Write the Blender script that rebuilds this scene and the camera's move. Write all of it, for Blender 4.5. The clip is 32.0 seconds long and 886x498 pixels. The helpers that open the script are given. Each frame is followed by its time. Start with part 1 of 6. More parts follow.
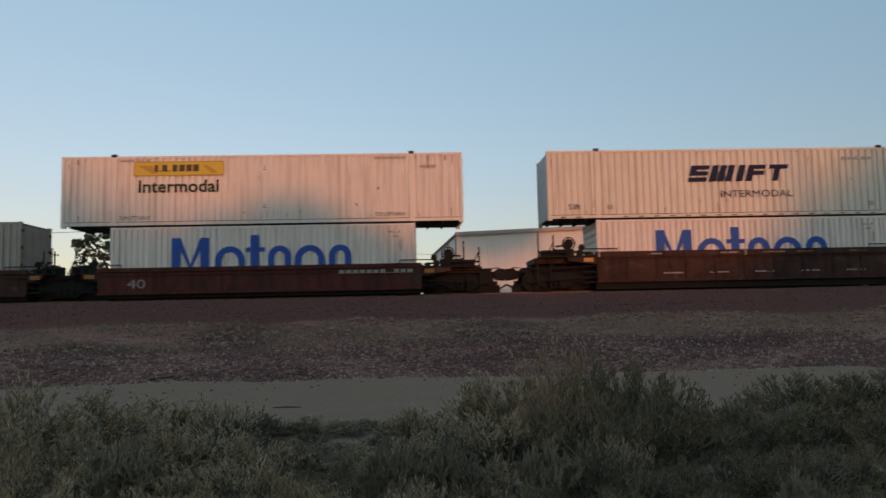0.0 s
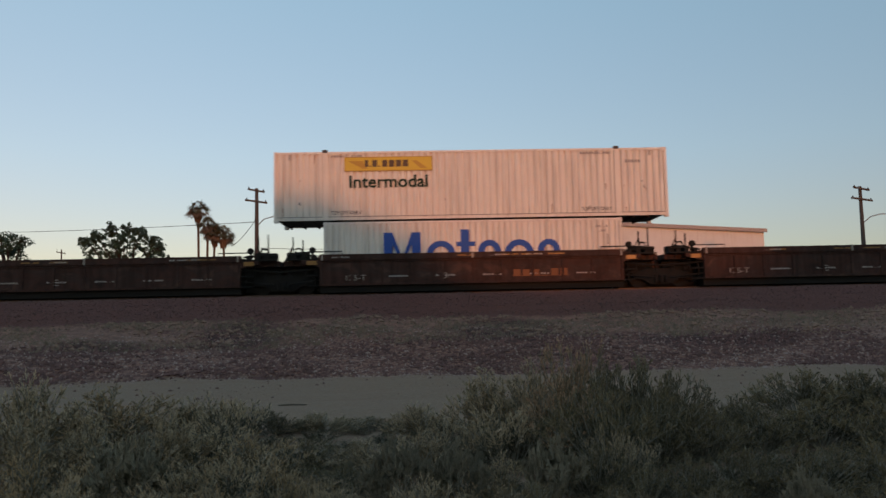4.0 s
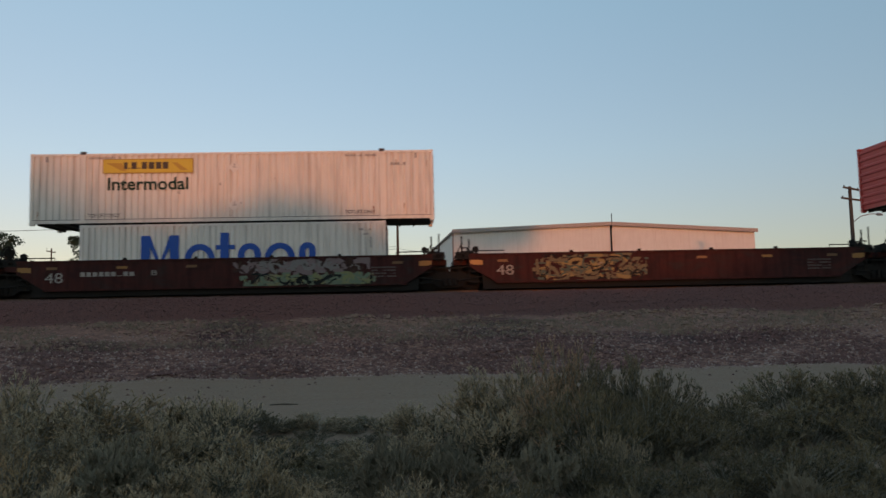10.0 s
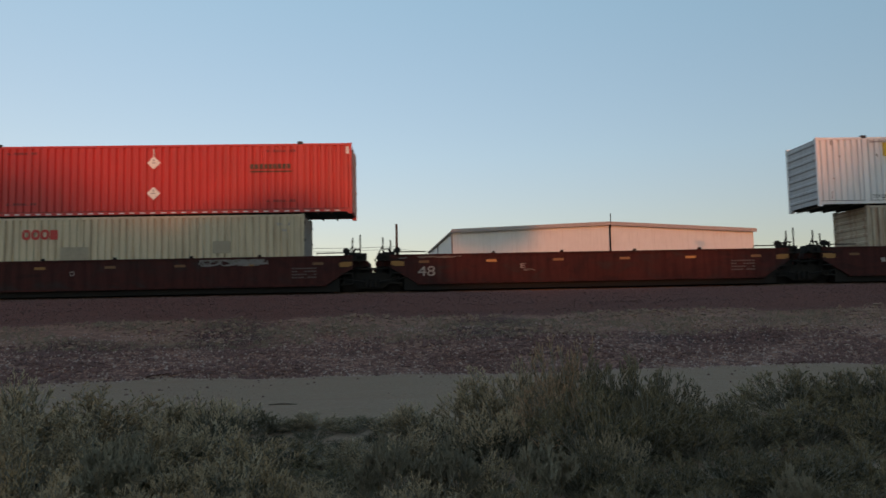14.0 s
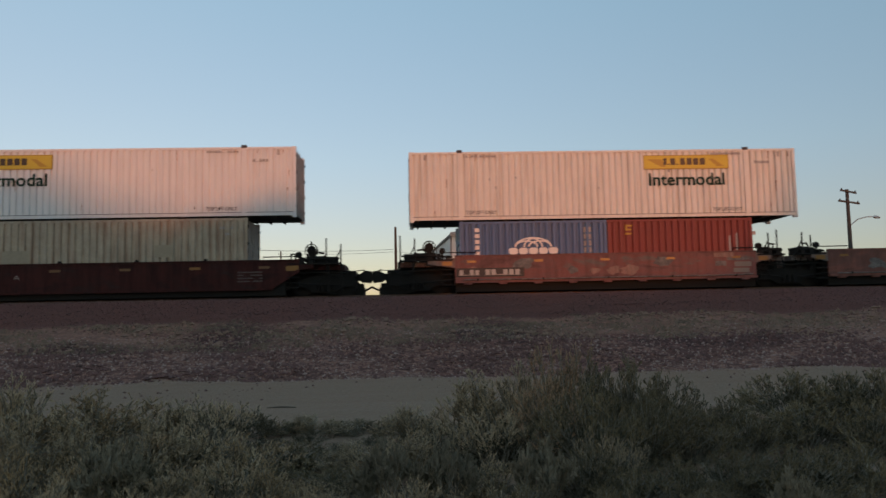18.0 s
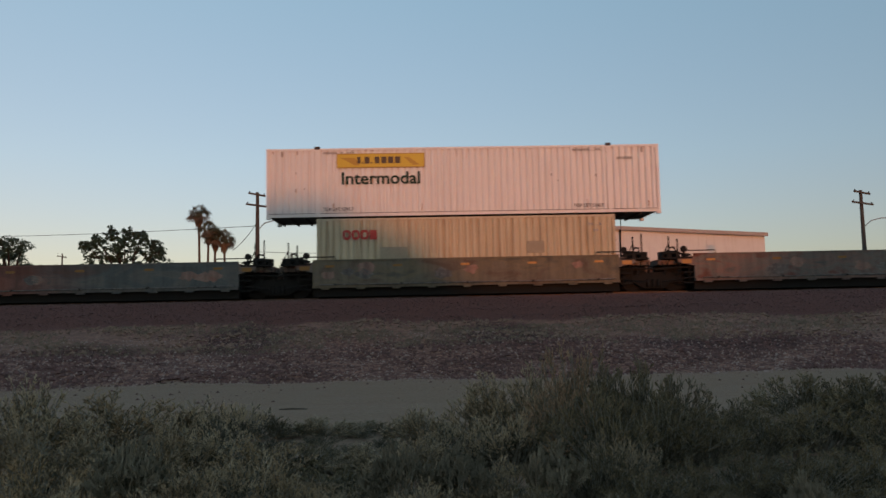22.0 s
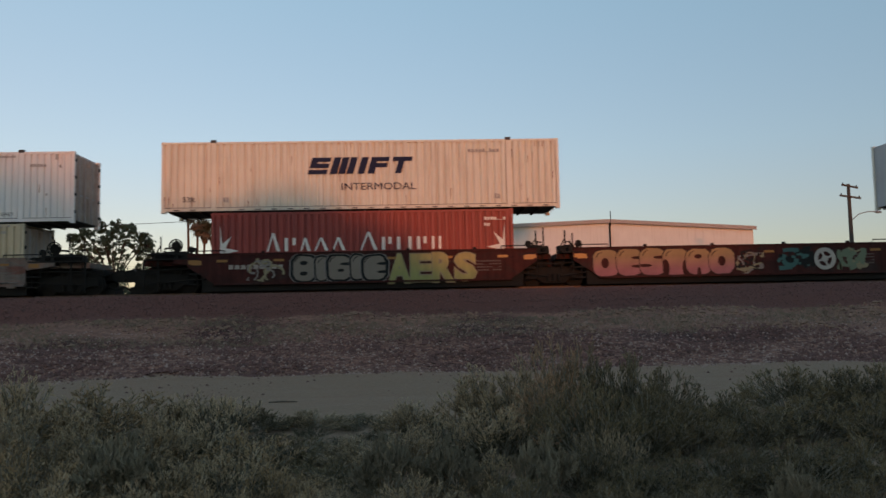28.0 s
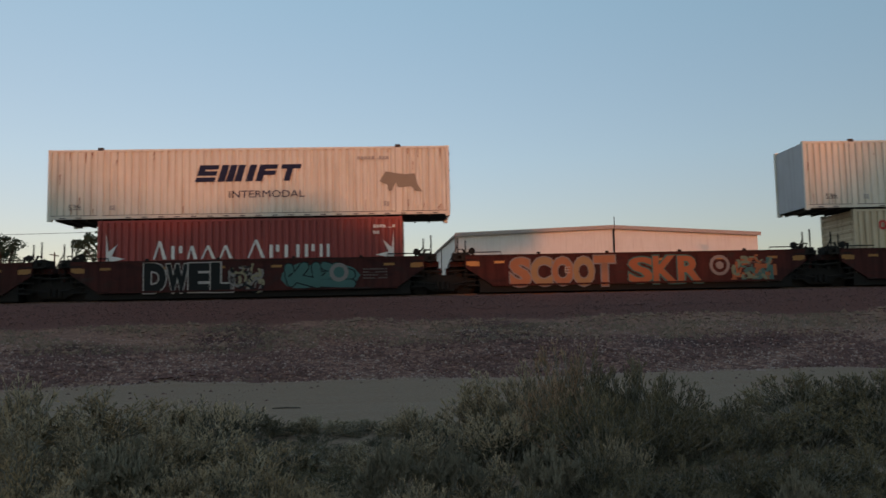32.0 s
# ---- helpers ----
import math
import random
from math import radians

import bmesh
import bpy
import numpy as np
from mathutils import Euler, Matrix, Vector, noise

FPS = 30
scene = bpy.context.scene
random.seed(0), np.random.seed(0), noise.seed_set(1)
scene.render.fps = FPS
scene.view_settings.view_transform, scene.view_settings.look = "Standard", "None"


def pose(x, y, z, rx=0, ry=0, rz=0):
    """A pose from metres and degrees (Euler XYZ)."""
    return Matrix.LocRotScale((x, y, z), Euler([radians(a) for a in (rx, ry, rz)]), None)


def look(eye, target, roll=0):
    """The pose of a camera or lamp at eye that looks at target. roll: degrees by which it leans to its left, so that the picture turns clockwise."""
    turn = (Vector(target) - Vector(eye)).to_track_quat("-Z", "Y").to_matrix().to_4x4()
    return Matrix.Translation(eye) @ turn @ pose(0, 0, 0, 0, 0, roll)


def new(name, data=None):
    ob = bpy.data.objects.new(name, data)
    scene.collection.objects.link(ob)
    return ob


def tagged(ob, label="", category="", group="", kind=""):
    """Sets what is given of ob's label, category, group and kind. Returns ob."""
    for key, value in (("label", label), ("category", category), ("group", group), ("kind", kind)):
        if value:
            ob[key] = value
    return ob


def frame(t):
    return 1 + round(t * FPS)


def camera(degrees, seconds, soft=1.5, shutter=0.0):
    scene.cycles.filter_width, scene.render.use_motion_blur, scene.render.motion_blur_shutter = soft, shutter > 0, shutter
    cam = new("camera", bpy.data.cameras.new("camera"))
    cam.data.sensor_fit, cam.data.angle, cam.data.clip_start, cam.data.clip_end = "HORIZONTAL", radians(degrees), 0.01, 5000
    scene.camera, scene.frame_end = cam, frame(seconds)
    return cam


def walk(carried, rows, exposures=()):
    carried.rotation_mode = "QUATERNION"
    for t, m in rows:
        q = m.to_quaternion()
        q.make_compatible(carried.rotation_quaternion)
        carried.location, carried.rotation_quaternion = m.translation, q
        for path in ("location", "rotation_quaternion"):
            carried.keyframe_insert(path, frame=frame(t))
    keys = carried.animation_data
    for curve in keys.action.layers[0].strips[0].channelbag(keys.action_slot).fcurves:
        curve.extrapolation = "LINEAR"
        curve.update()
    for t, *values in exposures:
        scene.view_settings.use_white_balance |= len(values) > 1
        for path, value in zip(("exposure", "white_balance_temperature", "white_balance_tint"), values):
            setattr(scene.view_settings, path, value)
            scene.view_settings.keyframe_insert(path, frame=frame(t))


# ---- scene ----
# Plan: x along the railway, y away from the camera, z up from the dirt road.
EYE = 1.6                      # camera height over the road
FACE = 30.8                    # near faces of the containers
RAIL = EYE + 0.92              # rail head

# ---- camera ----
cam = camera(60.4, 32.0, soft=1.5, shutter=0.25)
walk(cam, [(t, pose(0, 0, EYE, 90 + p, 1.2, y)) for t, y, p in (
    (0, -2.12, 5.04), (0.5, -2.11, 5.16), (1, -2.51, 5.24), (1.5, -2.52, 5.26), (2, -2.17, 5.49), (2.5, -2.18, 4.73),
    (4.5, -1.65, 4.92), (5, -2.45, 4.46), (5.5, -2.48, 4.49), (6, -2.43, 4.65), (6.5, -2.60, 4.89), (7, -2.52, 5.01),
    (7.5, -2.23, 5.14), (8, -2.41, 4.96), (8.5, -2.40, 4.98), (9, -2.25, 5.21), (9.5, -2.30, 4.72), (10, -2.33, 4.83),
    (10.5, -2.29, 4.77), (11, -2.59, 4.81), (11.5, -2.61, 4.80), (12, -2.36, 5.08), (12.5, -2.19, 5.02), (13, -2.28, 4.69),
    (13.5, -2.29, 4.98), (14, -2.41, 4.81), (14.5, -2.44, 4.99), (16.5, -2.10, 5.09), (17, -2.34, 5.04), (17.5, -2.34, 4.82),
    (18, -2.49, 5.03), (18.5, -2.39, 5.20), (19, -2.21, 5.10), (19.5, -2.15, 5.02), (20, -1.63, 5.33), (20.5, -1.71, 4.84),
    (21, -1.56, 4.68), (21.5, -1.53, 4.88), (22, -1.68, 5.19), (22.5, -1.65, 5.24), (23, -1.62, 5.28), (23.5, -1.73, 4.93),
    (24, -1.87, 4.74), (24.5, -1.64, 4.82), (26.5, -1.77, 5.04), (27, -1.88, 4.97), (27.5, -2.09, 5.00), (28, -2.42, 4.64),
    (28.5, -2.05, 4.48), (29, -1.87, 4.61), (29.5, -2.06, 4.61), (30, -2.14, 4.91), (30.5, -2.14, 5.21), (31, -2.18, 5.16),
    (31.5, -2.28, 5.07), (32, -2.14, 5.09),
)], exposures=tuple((t, e, 7600, 21) for t, e in ((0, 0.65), (2, 0.63), (5, 0.61), (7, 0.52), (9, 0.63), (11, 0.62), (12, 0.6), (14, 0.7), (17, 0.57), (18, 0.62), (20, 0.55), (22, 0.53), (24, 0.53), (27, 0.67), (29, 0.67), (31, 0.57), (32, 0.58))))


def train_shift(t):
    """How far the train stands from its place at 16 s, in metres along x; it slows down on the way."""
    u = (t - 16) / 16
    return sum(c * u ** (k + 1) for k, c in enumerate((-151.156, 6.886, -2.152, 5.370, -0.189, -8.574, 0.111, 4.114)))


# ---- light ----
SUN_SIDE, SUN_UP = 12.0, 6.5   # degrees: to the right of straight behind the camera, over the horizon
world = bpy.data.worlds.new("dusk_sky")
scene.world = world
world.use_nodes = True
wn, wl = world.node_tree.nodes, world.node_tree.links
sky = wn.new("ShaderNodeTexSky")
sky.sky_type, sky.sun_disc = "NISHITA", False
sky.sun_elevation, sky.sun_rotation = radians(SUN_UP), radians(180 - SUN_SIDE)
sky.air_density, sky.dust_density, sky.ozone_density = 1.0, 0.6, 2.2
haze = wn.new("ShaderNodeMix")        # thin high haze over the whole sky
haze.data_type = "RGBA"
haze.inputs["Factor"].default_value = 0.46
aim, rise, tone = wn.new("ShaderNodeTexCoord"), wn.new("ShaderNodeSeparateXYZ"), wn.new("ShaderNodeValToRGB")
wl.new(aim.outputs["Generated"], rise.inputs[0])
wl.new(rise.outputs["Z"], tone.inputs[0])
band = tone.color_ramp.elements       # from pale dusk cream at the horizon to blue overhead
band[0].position, band[0].color = 0.0, (2.0, 1.32, 1.42, 1)
band[1].position, band[1].color = 1.0, (0.95, 1.8, 2.5, 1)
for at, c in ((0.1, (1.95, 1.56, 1.74)), (0.2, (1.80, 2.2, 2.55)), (0.42, (1.5, 2.65, 3.25))):
    band.new(at).color = (*c, 1)
wl.new(tone.outputs[0], haze.inputs["B"])
wl.new(sky.outputs[0], haze.inputs["A"])
slope, side_tone, shade = wn.new("ShaderNodeMapRange"), wn.new("ShaderNodeMix"), wn.new("ShaderNodeVectorMath")   # the sky is a little deeper and bluer towards +x
slope.inputs["From Min"].default_value, slope.inputs["From Max"].default_value = -1.0, 1.0
wl.new(rise.outputs["X"], slope.inputs[0])
side_tone.data_type = "RGBA"
side_tone.inputs["A"].default_value, side_tone.inputs["B"].default_value = (1.235, 1.20, 1.19, 1), (0.615, 0.77, 0.835, 1)
wl.new(slope.outputs[0], side_tone.inputs["Factor"])
shade.operation = "MULTIPLY"
wl.new(haze.outputs["Result"], shade.inputs[0])
wl.new(side_tone.outputs["Result"], shade.inputs[1])
wl.new(shade.outputs[0], wn["Background"].inputs[0])
wn["Background"].inputs[1].default_value = 0.15
sun = new("sun", bpy.data.lights.new("sun", "SUN"))
sun.data.energy, sun.data.angle, sun.data.color = 0.94, radians(1.2), (1.0, 0.335, 0.125)
a, b = radians(SUN_SIDE), radians(SUN_UP)
sun.matrix_world = look((0, 0, 40), (-math.sin(a) * math.cos(b), math.cos(a) * math.cos(b), 40 - math.sin(b)))


# ---- materials ----
def material(name, base, other=None, rough=0.7, metal=0.0, fine=18.0, coarse=1.2, amount=0.5, bump=0.15, stretch=(1, 1, 1), coords="Object", vary=0.0, streak=None, streak_amount=0.0, spec=0.5):
    """A surface with a coarse and a fine variation between two colours, optional vertical streaks, and fine relief."""
    m = bpy.data.materials.new(name)
    m.use_nodes = True
    n, l = m.node_tree.nodes, m.node_tree.links
    bsdf = n["Principled BSDF"]
    other = other or tuple(c * 0.7 for c in base)
    tc = n.new("ShaderNodeTexCoord")
    mp = n.new("ShaderNodeMapping")
    mp.inputs["Scale"].default_value = stretch
    l.new(tc.outputs[coords], mp.inputs[0])
    big, small = n.new("ShaderNodeTexNoise"), n.new("ShaderNodeTexNoise")
    big.inputs["Scale"].default_value, small.inputs["Scale"].default_value = coarse, fine
    big.inputs["Detail"].default_value = small.inputs["Detail"].default_value = 6
    big.inputs["Roughness"].default_value = 0.65
    for t in (big, small):
        l.new(mp.outputs[0], t.inputs["Vector"])
    add = n.new("ShaderNodeMath")
    add.operation = "MULTIPLY_ADD"
    l.new(small.outputs[0], add.inputs[0])
    add.inputs[1].default_value = 0.45
    l.new(big.outputs[0], add.inputs[2])
    ramp = n.new("ShaderNodeMapRange")
    ramp.inputs["From Min"].default_value, ramp.inputs["From Max"].default_value = 0.52, 0.95
    ramp.inputs["To Max"].default_value = amount
    l.new(add.outputs[0], ramp.inputs[0])
    mix = n.new("ShaderNodeMix")
    mix.data_type = "RGBA"
    mix.inputs["A"].default_value, mix.inputs["B"].default_value = (*base, 1), (*other, 1)
    l.new(ramp.outputs[0], mix.inputs["Factor"])
    out = mix.outputs["Result"]
    if streak:
        sm = n.new("ShaderNodeMapping")
        sm.inputs["Scale"].default_value = (5.0, 5.0, 0.35)
        l.new(tc.outputs[coords], sm.inputs[0])
        st = n.new("ShaderNodeTexNoise")
        st.inputs["Scale"].default_value, st.inputs["Detail"].default_value = 1.0, 7
        l.new(sm.outputs[0], st.inputs["Vector"])
        sr = n.new("ShaderNodeMapRange")
        sr.inputs["From Min"].default_value, sr.inputs["From Max"].default_value = 0.5, 0.75
        sr.inputs["To Max"].default_value = streak_amount
        l.new(st.outputs[0], sr.inputs[0])
        m2 = n.new("ShaderNodeMix")
        m2.data_type = "RGBA"
        m2.inputs["B"].default_value = (*streak, 1)
        l.new(sr.outputs[0], m2.inputs["Factor"])
        l.new(out, m2.inputs["A"])
        out = m2.outputs["Result"]
    if vary:
        info = n.new("ShaderNodeObjectInfo")
        hs = n.new("ShaderNodeHueSaturation")
        vr = n.new("ShaderNodeMapRange")
        vr.inputs["To Min"].default_value, vr.inputs["To Max"].default_value = 1 - vary, 1 + vary
        l.new(info.outputs["Random"], vr.inputs[0])
        l.new(vr.outputs[0], hs.inputs["Value"])
        l.new(out, hs.inputs["Color"])
        out = hs.outputs[0]
    l.new(out, bsdf.inputs["Base Color"])
    bsdf.inputs["Roughness"].default_value, bsdf.inputs["Metallic"].default_value = rough, metal
    bsdf.inputs["Specular IOR Level"].default_value = spec
    if bump:
        bp = n.new("ShaderNodeBump")
        bp.inputs["Strength"].default_value, bp.inputs["Distance"].default_value = bump, 0.03
        l.new(small.outputs[0], bp.inputs["Height"])
        l.new(bp.outputs[0], bsdf.inputs["Normal"])
    return m


GRIME = (0.16, 0.12, 0.09)
new_white = material("newer_white_container_paint", (0.74, 0.735, 0.72), (0.64, 0.635, 0.62), 0.5, streak=(0.46, 0.44, 0.42), streak_amount=0.3, amount=0.45, bump=0.04)
white_paint = material("white_container_paint", (0.75, 0.71, 0.64), (0.61, 0.57, 0.51), 0.55, streak=(0.36, 0.32, 0.27), streak_amount=0.55, amount=0.5, bump=0.05)
cream_paint = material("cream_container_paint", (0.70, 0.67, 0.57), (0.57, 0.535, 0.44), 0.55, streak=(0.38, 0.30, 0.21), streak_amount=0.45, amount=0.5, bump=0.05)
door_paint = material("grimy_door_paint", (0.42, 0.37, 0.32), (0.24, 0.18, 0.14), 0.65, streak=(0.16, 0.08, 0.05), streak_amount=0.7, amount=0.8, bump=0.06)
dark_door = material("dark_grimy_door_paint", (0.13, 0.135, 0.13), (0.08, 0.085, 0.09), 0.65, streak=(0.2, 0.15, 0.06), streak_amount=0.5, amount=0.8, bump=0.06)
pale_door = material("pale_door_paint", (0.60, 0.58, 0.54), (0.36, 0.30, 0.24), 0.6, fine=7, streak=(0.22, 0.15, 0.09), streak_amount=0.6, amount=0.6, bump=0.05)
dull_grey = material("dull_grey_container_paint", (0.36, 0.35, 0.31), (0.26, 0.24, 0.21), 0.65, streak=(0.2, 0.12, 0.08), streak_amount=0.6, amount=0.7, bump=0.05)
grey_paint = material("grey_end_paint", (0.40, 0.42, 0.44), (0.30, 0.31, 0.32), 0.6, streak=GRIME, streak_amount=0.3, bump=0.05)
orange_paint = material("orange_red_container_paint", (0.56, 0.040, 0.032), (0.43, 0.033, 0.029), 0.5, streak=(0.26, 0.05, 0.03), streak_amount=0.35, bump=0.05)
red_paint = material("dark_red_container_paint", (0.21, 0.030, 0.026), (0.15, 0.022, 0.022), 0.6, streak=(0.14, 0.03, 0.02), streak_amount=0.5, bump=0.05)
brick_paint = material("brick_red_container_paint", (0.31, 0.044, 0.035), (0.225, 0.034, 0.029), 0.55, streak=(0.13, 0.03, 0.022), streak_amount=0.45, bump=0.05)
blue_paint = material("blue_container_paint", (0.012, 0.105, 0.24), (0.012, 0.075, 0.17), 0.5, streak=(0.05, 0.06, 0.08), streak_amount=0.3, bump=0.05)
beige_paint = material("beige_container_paint", (0.56, 0.48, 0.33), (0.40, 0.34, 0.24), 0.6, streak=(0.24, 0.15, 0.08), streak_amount=0.6, bump=0.05)
rusty_paint = material("rusty_beige_container_paint", (0.46, 0.40, 0.30), (0.28, 0.22, 0.16), 0.65, streak=(0.22, 0.10, 0.05), streak_amount=0.8, amount=0.8, bump=0.05)
dark_steel = material("dark_greasy_steel", (0.015, 0.0155, 0.0145), (0.026, 0.022, 0.018), 0.85, bump=0.2, spec=0.15)
under_steel = material("underframe_steel", (0.045, 0.043, 0.042), (0.07, 0.055, 0.045), 0.85, bump=0.1, spec=0.15)

def mottled(name, colours, scale, grain=0.35, stretch=(1.0, 1.0, 1.6), runs_to=0.55, end_tint=None):
    """Old car paint: patches of four colours that run into one another, with grime streaks and a rough grain.
    Given a tint and a stretch of x, the -x end is tinted and fades out there."""
    m = bpy.data.materials.new(name)
    m.use_nodes = True
    n, l = m.node_tree.nodes, m.node_tree.links
    bsdf = n["Principled BSDF"]
    tc, mp = n.new("ShaderNodeTexCoord"), n.new("ShaderNodeMapping")
    info, shift = n.new("ShaderNodeObjectInfo"), n.new("ShaderNodeVectorMath")
    shift.operation = "MULTIPLY_ADD"
    l.new(info.outputs["Random"], shift.inputs[0])
    shift.inputs[1].default_value = (37.0, 0, 11.0)
    l.new(tc.outputs["Object"], shift.inputs[2])
    l.new(shift.outputs[0], mp.inputs[0])
    mp.inputs["Scale"].default_value = stretch
    big, small, run = (n.new("ShaderNodeTexNoise") for _ in range(3))
    for t, s, d in ((big, scale, 9), (small, 26.0, 5), (run, 1.0, 6)):
        t.inputs["Scale"].default_value, t.inputs["Detail"].default_value = s, d
        t.inputs["Roughness"].default_value = 0.62
    big.inputs["Distortion"].default_value = 0.6
    l.new(mp.outputs[0], big.inputs["Vector"])
    l.new(mp.outputs[0], small.inputs["Vector"])
    rm = n.new("ShaderNodeMapping")
    rm.inputs["Scale"].default_value = (4.0, 4.0, 0.4)
    l.new(shift.outputs[0], rm.inputs[0])
    l.new(rm.outputs[0], run.inputs["Vector"])
    ramp = n.new("ShaderNodeValToRGB")
    el = ramp.color_ramp.elements
    el[0].position, el[0].color = 0.36, (*colours[0], 1)
    el[1].position, el[1].color = 0.66, (*colours[3], 1)
    for p, c in ((0.47, colours[1]), (0.56, colours[2])):
        e = el.new(p)
        e.color = (*c, 1)
    l.new(big.outputs[0], ramp.inputs[0])
    tone = n.new("ShaderNodeMath")
    tone.operation = "MULTIPLY_ADD"
    l.new(small.outputs[0], tone.inputs[0])
    tone.inputs[1].default_value, tone.inputs[2].default_value = 2 * grain, 1 - grain
    runs = n.new("ShaderNodeMapRange")
    runs.inputs["From Min"].default_value, runs.inputs["From Max"].default_value = 0.42, 0.68
    runs.inputs["To Min"].default_value, runs.inputs["To Max"].default_value = 1.12, runs_to
    l.new(run.outputs[0], runs.inputs[0])
    both = n.new("ShaderNodeMath")
    both.operation = "MULTIPLY"
    l.new(tone.outputs[0], both.inputs[0])
    l.new(runs.outputs[0], both.inputs[1])
    hs = n.new("ShaderNodeHueSaturation")
    l.new(ramp.outputs[0], hs.inputs["Color"])
    if end_tint:
        tint, from_x, to_x = end_tint
        along, edge, uneven, mix = (n.new("ShaderNode" + k) for k in ("SeparateXYZ", "MapRange", "Math", "Mix"))
        l.new(tc.outputs["Object"], along.inputs[0])
        uneven.operation = "MULTIPLY_ADD"
        l.new(big.outputs[0], uneven.inputs[0])
        uneven.inputs[1].default_value = 6.0
        l.new(along.outputs["X"], uneven.inputs[2])
        edge.inputs["From Min"].default_value, edge.inputs["From Max"].default_value = from_x + 3.0, to_x + 3.0
        edge.inputs["To Min"].default_value, edge.inputs["To Max"].default_value = 1.0, 0.0
        l.new(uneven.outputs[0], edge.inputs[0])
        mix.data_type, mix.blend_type = "RGBA", "MULTIPLY"
        mix.clamp_result = False
        l.new(edge.outputs[0], mix.inputs["Factor"])
        l.new(ramp.outputs[0], mix.inputs["A"])
        mix.inputs["B"].default_value = (*tint, 1)
        l.new(mix.outputs["Result"], hs.inputs["Color"])
    l.new(both.outputs[0], hs.inputs["Value"])
    l.new(hs.outputs[0], bsdf.inputs["Base Color"])
    bsdf.inputs["Roughness"].default_value, bsdf.inputs["Specular IOR Level"].default_value = 0.8, 0.2
    bp = n.new("ShaderNodeBump")
    bp.inputs["Strength"].default_value, bp.inputs["Distance"].default_value = 0.2, 0.02
    l.new(small.outputs[0], bp.inputs["Height"])
    l.new(bp.outputs[0], bsdf.inputs["Normal"])
    return m


car_brown = mottled("weathered_brown_car_paint", ((0.034, 0.019, 0.016), (0.058, 0.026, 0.019), (0.046, 0.027, 0.022), (0.085, 0.045, 0.033)), 0.9)
car_red = mottled("oxide_red_car_paint", ((0.034, 0.0115, 0.010), (0.055, 0.014, 0.0112), (0.044, 0.014, 0.0115), (0.034, 0.021, 0.0185)), 0.7)
warm_red = mottled("faded_red_car_paint", ((0.062, 0.022, 0.018), (0.095, 0.026, 0.020), (0.075, 0.026, 0.021), (0.062, 0.034, 0.028)), 0.7)
car_grey = mottled("peeling_grey_and_rust_car_paint", ((0.145, 0.066, 0.052), (0.145, 0.132, 0.116), (0.185, 0.12, 0.1), (0.088, 0.1, 0.092)), 0.9, 0.5, (0.6, 1.0, 1.5), 0.8)
rosy_grey = mottled("pinkish_grey_car_paint", ((0.105, 0.052, 0.048), (0.165, 0.086, 0.077), (0.185, 0.076, 0.065), (0.135, 0.112, 0.10)), 0.9, 0.5, (0.6, 1.0, 1.5), 0.8)
blue_grey = mottled("red_to_blue_grey_car_paint", ((0.088, 0.092, 0.086), (0.092, 0.106, 0.104), (0.13, 0.125, 0.112), (0.078, 0.09, 0.088)), 0.9, 0.5, (0.6, 1.0, 1.5), 0.8, ((1.7, 0.7, 0.58), -3.0, 0.6))
olive_grey = mottled("olive_grey_car_paint", ((0.115, 0.082, 0.06), (0.145, 0.126, 0.095), (0.165, 0.135, 0.09), (0.092, 0.09, 0.075)), 0.9, 0.5, (0.6, 1.0, 1.5), 0.8)
faded_pink = mottled("faded_pink_patch", ((0.25, 0.13, 0.1), (0.24, 0.17, 0.14), (0.28, 0.16, 0.13), (0.19, 0.14, 0.12)), 3.0, 0.5)
faded_grey = mottled("faded_grey_patch", ((0.14, 0.13, 0.12), (0.11, 0.105, 0.1), (0.18, 0.17, 0.155), (0.1, 0.08, 0.07)), 3.0, 0.5)
reflector_yellow = material("reflector_yellow", (0.27, 0.12, 0.018), (0.17, 0.078, 0.016), 0.4, bump=0)
stencil_white = material("stencil_white", (0.31, 0.285, 0.25), (0.19, 0.165, 0.145), 0.7, bump=0)
faded_reflector = material("faded_reflector", (0.16, 0.075, 0.022), (0.10, 0.05, 0.02), 0.5, bump=0)
dim_stencil = material("worn_stencil", (0.10, 0.08, 0.07), (0.06, 0.045, 0.04), 0.75, bump=0)
logo_blue = material("logo_blue", (0.014, 0.085, 0.36), (0.018, 0.08, 0.29), 0.6, bump=0, spec=0.25)
logo_navy = material("logo_navy", (0.012, 0.018, 0.05), (0.02, 0.026, 0.055), 0.7, bump=0, spec=0.2)
logo_green = material("logo_dark_green", (0.006, 0.035, 0.024), (0.01, 0.042, 0.03), 0.7, bump=0, spec=0.2)
logo_yellow = material("logo_yellow", (0.60, 0.44, 0.04), (0.52, 0.36, 0.03), 0.5, bump=0)
logo_amber = material("logo_amber", (0.45, 0.27, 0.03), (0.36, 0.2, 0.02), 0.5, bump=0)
logo_brown = material("logo_dark_brown", (0.05, 0.03, 0.012), (0.06, 0.035, 0.015), 0.5, bump=0)
logo_red = material("logo_red", (0.50, 0.03, 0.025), (0.40, 0.03, 0.02), 0.5, bump=0)
logo_white = material("logo_white", (0.70, 0.68, 0.63), (0.55, 0.52, 0.48), 0.5, bump=0)
grime_patch = material("grimy_worn_patch", (0.36, 0.31, 0.22), (0.26, 0.22, 0.16), 0.75, fine=9, coarse=2, amount=0.9, bump=0)
